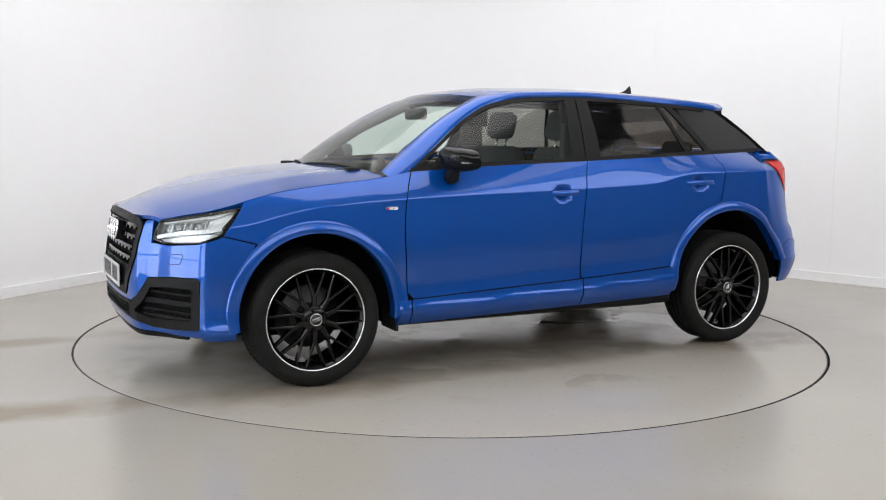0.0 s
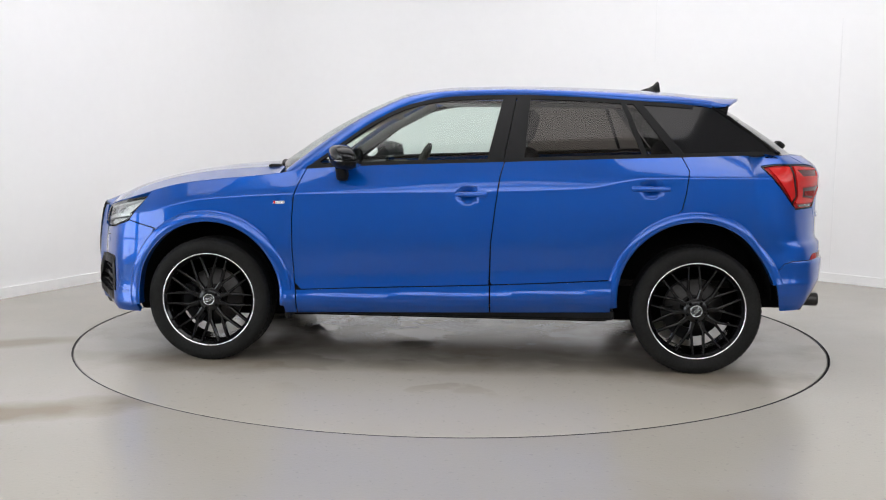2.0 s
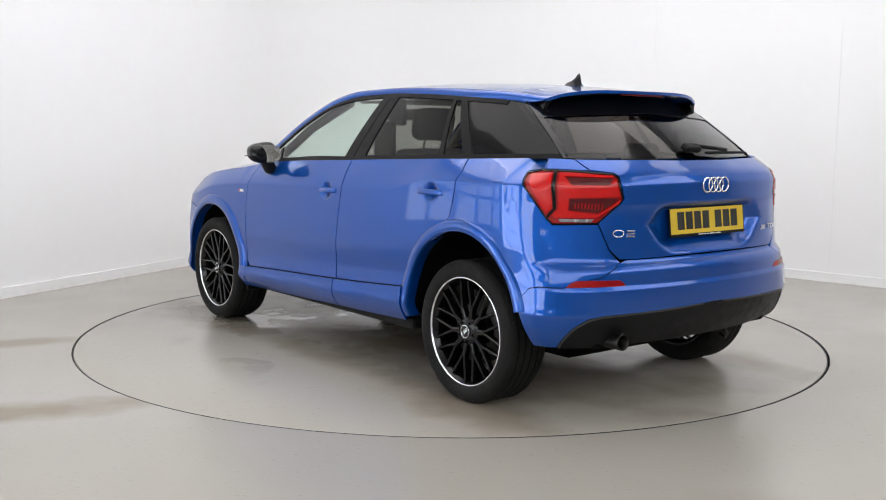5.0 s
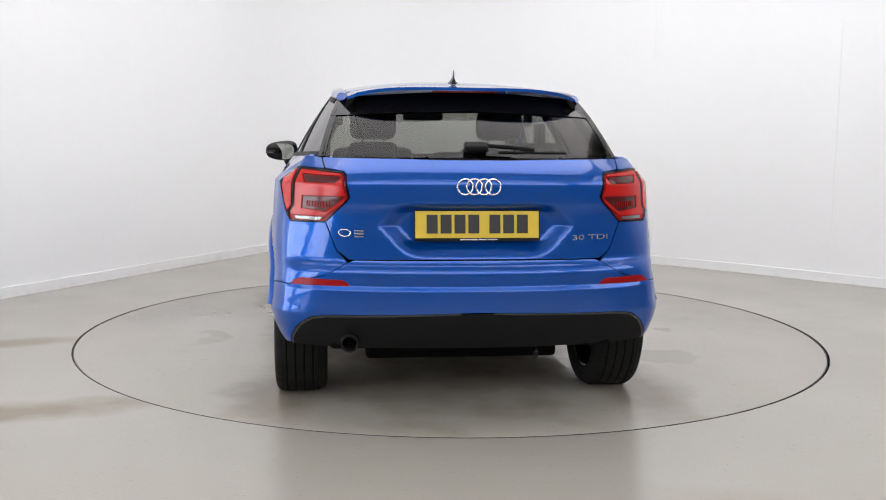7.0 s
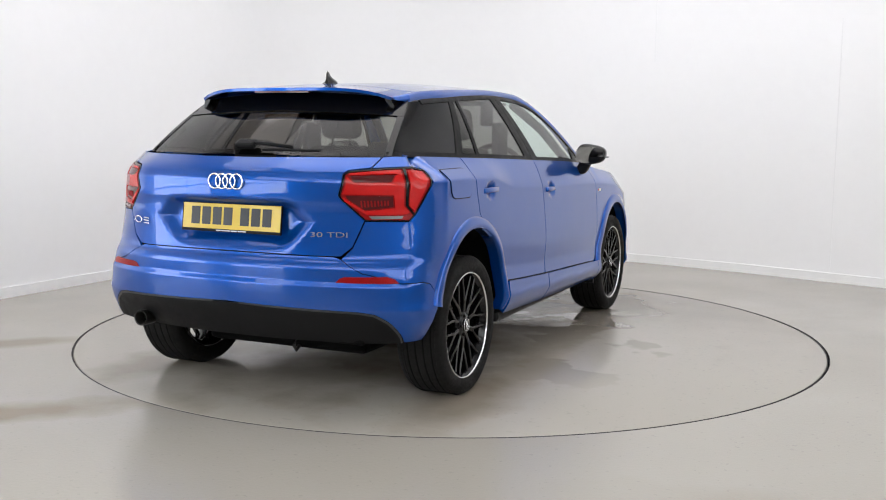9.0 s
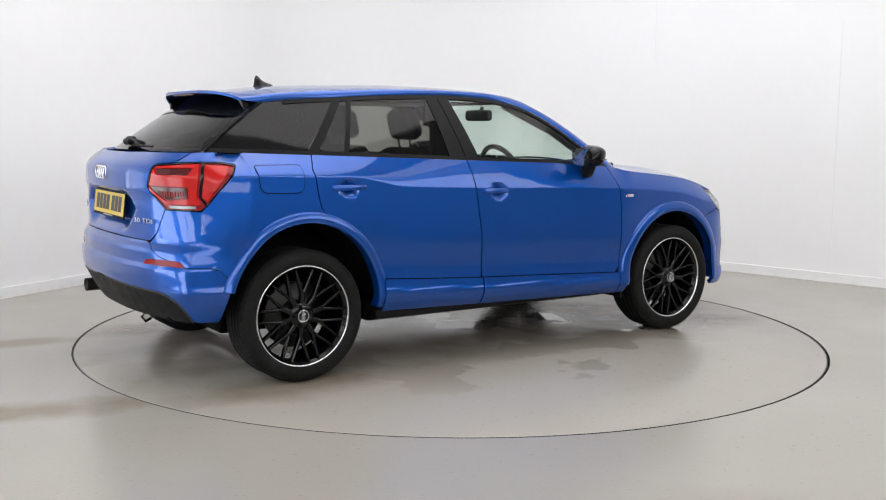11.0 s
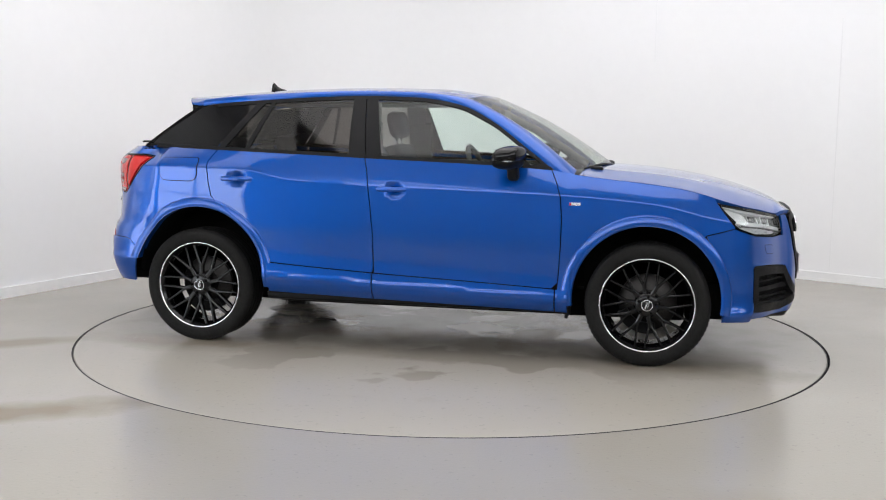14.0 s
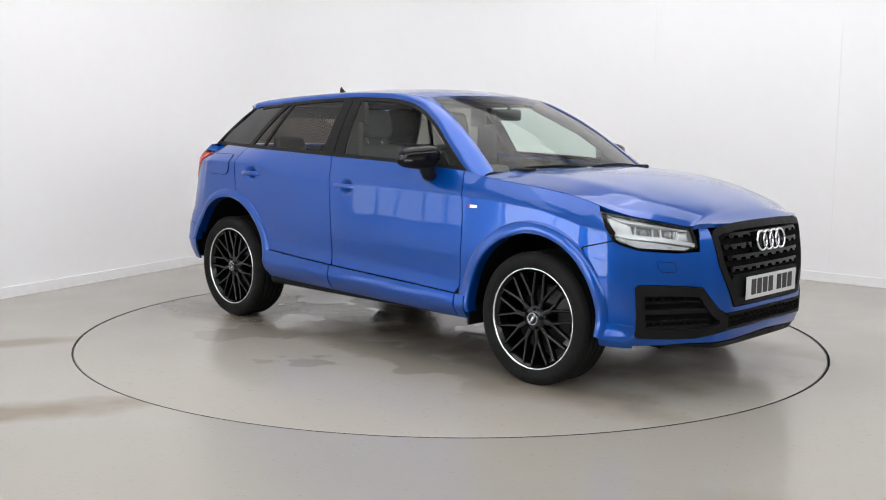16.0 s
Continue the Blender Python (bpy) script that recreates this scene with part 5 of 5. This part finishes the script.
# mirrors
for s, _ in SIDES:
    mir = new("door_mirror")
    mir.parent = car
    tagged(mir, "gloss black door mirror with a folding foot")

    def shell(lo, hi, grow=0.0):
        bm_ = bmesh.new()
        bmesh.ops.create_uvsphere(bm_, u_segments=28, v_segments=20, radius=1)
        for v in bm_.verts:
            x, y, z = v.co
            sx = (0.085 if x > 0 else 0.05) + grow
            r = max(1e-6, (abs(x) ** 3 + abs(y) ** 3 + abs(z) ** 3) ** (1 / 3))
            x, y, z = x / r, y / r, z / r
            zz = z * (0.064 + grow) * (1 - 0.18 * y)
            v.co = (0.535 + x * sx - 0.035 * y + 0.012 * z, s * (0.908 + y * (0.102 + grow)), 1.110 + zz)
        geom = bm_.verts[:] + bm_.edges[:] + bm_.faces[:]
        if lo is not None:
            bmesh.ops.bisect_plane(bm_, geom=geom, plane_co=(0, 0, lo), plane_no=(0, 0, 1), clear_inner=True)
        if hi is not None:
            geom = bm_.verts[:] + bm_.edges[:] + bm_.faces[:]
            bmesh.ops.bisect_plane(bm_, geom=geom, plane_co=(0, 0, hi), plane_no=(0, 0, 1), clear_outer=True)
        bmesh.ops.recalc_face_normals(bm_, faces=bm_.faces)
        return shade(bm_)
    part("cover", shell(1.098, None), BLACK, mir, "gloss black cover")
    part("lower_shell", shell(None, 1.096, -0.003), TRIM, mir)
    part("core", shell(None, None, -0.008), TRIM, mir)
    o = part("indicator", block((-0.02, 0.02, -0.03, 0.03, -0.004, 0.004), bevel=0.003), LAMP_GREY, mir)
    o.matrix_local = pose(0.545, s * 0.985, 1.096, 0, 0, s * -62)
    bm = bmesh.new()
    bmesh.ops.create_circle(bm, cap_ends=True, segments=32, radius=1)
    for v in bm.verts:
        a, b = v.co.x, v.co.y
        r = max(1e-6, (abs(a) ** 3 + abs(b) ** 3) ** (1 / 3))
        v.co = (0, a / r * 0.082, b / r * 0.050)
    bmesh.ops.solidify(bm, geom=bm.faces[:], thickness=0.003)
    o = part("mirror_glass", bm, MIRROR, mir)
    o.matrix_local = pose(0.4835, s * 0.905, 1.110, 0, -5, s * -18)
    bm = block((0.535, 0.595, 0.785, 0.865, 0.985, 1.075), bevel=0.018)
    for v in bm.verts:
        v.co.y += (v.co.z - 0.985) * 0.55
        v.co.y *= s
    bmesh.ops.recalc_face_normals(bm, faces=bm.faces)
    part("foot", shade(bm), TRIM, mir)

# aerial, front wipers and scuttle
bm = bmesh.new()
rows = []
for x, z, w in ((-1.065, 1.500, 0.004), (-1.085, 1.508, 0.012), (-1.11, 1.514, 0.015), (-1.135, 1.528, 0.009), (-1.15, 1.544, 0.005), (-1.163, 1.553, 0.003), (-1.172, 1.538, 0.005), (-1.178, 1.502, 0.011)):
    rows.append([bm.verts.new(v) for v in ((x, w * 1.5 + 0.006, 1.488), (x, w * 0.7, (z + 1.49) / 2), (x, w * 0.25, z), (x, -w * 0.25, z), (x, -w * 0.7, (z + 1.49) / 2), (x, -w * 1.5 - 0.006, 1.488))])
for a, b in zip(rows, rows[1:]):
    for k in range(5):
        bm.faces.new((a[k], a[k + 1], b[k + 1], b[k]))
bm.faces.new(rows[0])
bm.faces.new(rows[-1][::-1])
bmesh.ops.recalc_face_normals(bm, faces=bm.faces)
part("roof_aerial", shade(bm), BLACK, car, "black shark fin aerial")


def scuttle_skin(k, h):
    return 1.085 - 0.175 * k * k - 0.05 * h, 0.70 * k, 1.030 - 0.012 * k * k + 0.006 * h


panel("scuttle", [(-1.0, -0.3), (1.0, -0.3), (1.0, 1.2), (-1.0, 1.2)], scuttle_skin, TRIM, car, thick=0.02, step=(0.1, 0.3))
for y0, y1 in ((0.56, -0.05), (-0.10, -0.62)):
    pts = []
    for t in np.linspace(0, 1, 9):
        y = y0 + (y1 - y0) * t
        k = y / 0.70
        q = windscreen_skin(k, 0.004 + 0.022 * math.sin(math.pi * t))
        pts.append((q[0] + 0.004, q[1], q[2] + 0.006))
    part("wiper", tube(pts, 0.006, 6), TRIM, car, "black windscreen wiper")
for s, _ in SIDES:
    part("washer_horn", block((0.96, 1.03, 0.50 * s, 0.585 * s, 1.035, 1.060), bevel=0.009), TRIM, car)

# ---- cabin ----
dash = part("dashboard", block((0.42, 0.92, -0.66, 0.66, 0.72, 1.0), bevel=0.05), CABIN, car)
part("instrument_hood", block((0.36, 0.60, -0.55, -0.20, 0.96, 1.06), bevel=0.03), CABIN, car)
part("centre_screen", block((0.42, 0.44, -0.12, 0.12, 1.0, 1.10), bevel=0.006), BLACK, car)
part("phone_holder", block((0.62, 0.64, 0.03, 0.12, 1.02, 1.09), bevel=0.006), TRIM, car)
sw = part("steering_wheel", tube([(0, 0.185 * math.cos(a), 0.185 * math.sin(a)) for a in np.linspace(0, 2 * math.pi, 32, endpoint=False)], 0.016, 8, True), CABIN, car)
sw.matrix_local = pose(0.30, -0.37, 0.99, 0, -24, 0)
part("wheel_boss", block((0.0, 0.04, -0.07, 0.07, -0.06, 0.06), (0.01, 0.03, -0.18, 0.18, -0.02, 0.02), (0.01, 0.03, -0.02, 0.02, -0.18, 0), bevel=0.01), CABIN, sw)
part("rear_view_mirror", block((0.36, 0.40, -0.13, 0.13, 1.315, 1.385), bevel=0.018), CABIN, car)
part("mirror_stalk", tube([(0.41, 0, 1.405), (0.40, 0, 1.38)], 0.012, 8), CABIN, car)


def seat_at(x, y, wide=0.48, back=0.62, head=True):
    seat = new("seat")
    seat.parent = car
    seat.matrix_local = pose(x, y, 0.44)
    part("cushion", shade(block((-0.25, 0.27, -wide / 2, wide / 2, 0.0, 0.16), bevel=0.05)), CLOTH, seat)
    o = part("backrest", shade(block((-0.07, 0.07, -wide / 2 + 0.01, wide / 2 - 0.01, 0, back), bevel=0.05)), CLOTH, seat)
    o.matrix_local = pose(-0.25, 0, 0.12, 0, -18, 0)
    if head:
        o = part("headrest", shade(block((-0.05, 0.05, -0.13, 0.13, back + 0.04, back + 0.22), bevel=0.045)), CLOTH, seat)
        o.matrix_local = pose(-0.25, 0, 0.12, 0, -14, 0)
        for k in (-0.06, 0.06):
            p_ = part("headrest_post", tube([(0, k, back - 0.02), (0, k, back + 0.06)], 0.007, 8), CHROME, seat)
            p_.matrix_local = pose(-0.25, 0, 0.12, 0, -16, 0)
    return seat


seat_at(0.02, 0.36)
seat_at(0.02, -0.36)
bench = seat_at(-0.80, 0.0, 0.90, 0.56, False)
for y in (-0.40, 0.0, 0.40):
    o = part("headrest", shade(block((-0.04, 0.04, -0.12, 0.12, 0.55, 0.67 if y else 0.62), bevel=0.035)), CLOTH, bench)
    o.matrix_local = pose(-0.25, y, 0.12, 0, -18, 0)
part("cabin_floor", block((-0.84, 0.84, -0.74, 0.74, 0.40, 0.44)), CABIN, car)
part("boot_floor", block((-1.85, -0.845, -0.46, 0.46, 0.40, 0.44)), CABIN, car)
part("parcel_shelf", block((-1.72, -1.12, -0.62, 0.62, 1.06, 1.085), bevel=0.01), CABIN, car)
part("roof_lining", block((-1.25, 0.12, -0.49, 0.49, 1.405, 1.42), bevel=0.005), GREY_TRIM, car)
for s, _ in SIDES:
    part("door_card", block((-0.82, 0.80, 0.725 * s, 0.745 * s, 0.45, 1.05), bevel=0.006), CABIN, car)
    part("screen_pillar_lining", tube([(0.84, 0.67 * s, 1.03), (0.50, 0.585 * s, 1.26), (0.20, 0.50 * s, 1.41)], 0.028, 8), GREY_TRIM, car)
    part("middle_pillar_lining", block((-0.40, -0.24, 0.60 * s, 0.64 * s, 1.05, 1.30), (-0.40, -0.27, 0.53 * s, 0.56 * s, 1.28, 1.42), bevel=0.01), CABIN, car)


def motions():
    """The turntable and the car on it turn together, evenly."""
    rows_table, rows_car = [], []
    for k in range(33):
        t = k * 0.5
        a = HEADING + RATE * t
        m = pose(0, 0, 0, 0, 0, a)
        rows_table.append((t, m))
        rows_car.append((t, m @ pose(OFF_X, OFF_Y, 0)))
    walk(turntable, rows_table)
    walk(car, rows_car)


motions()
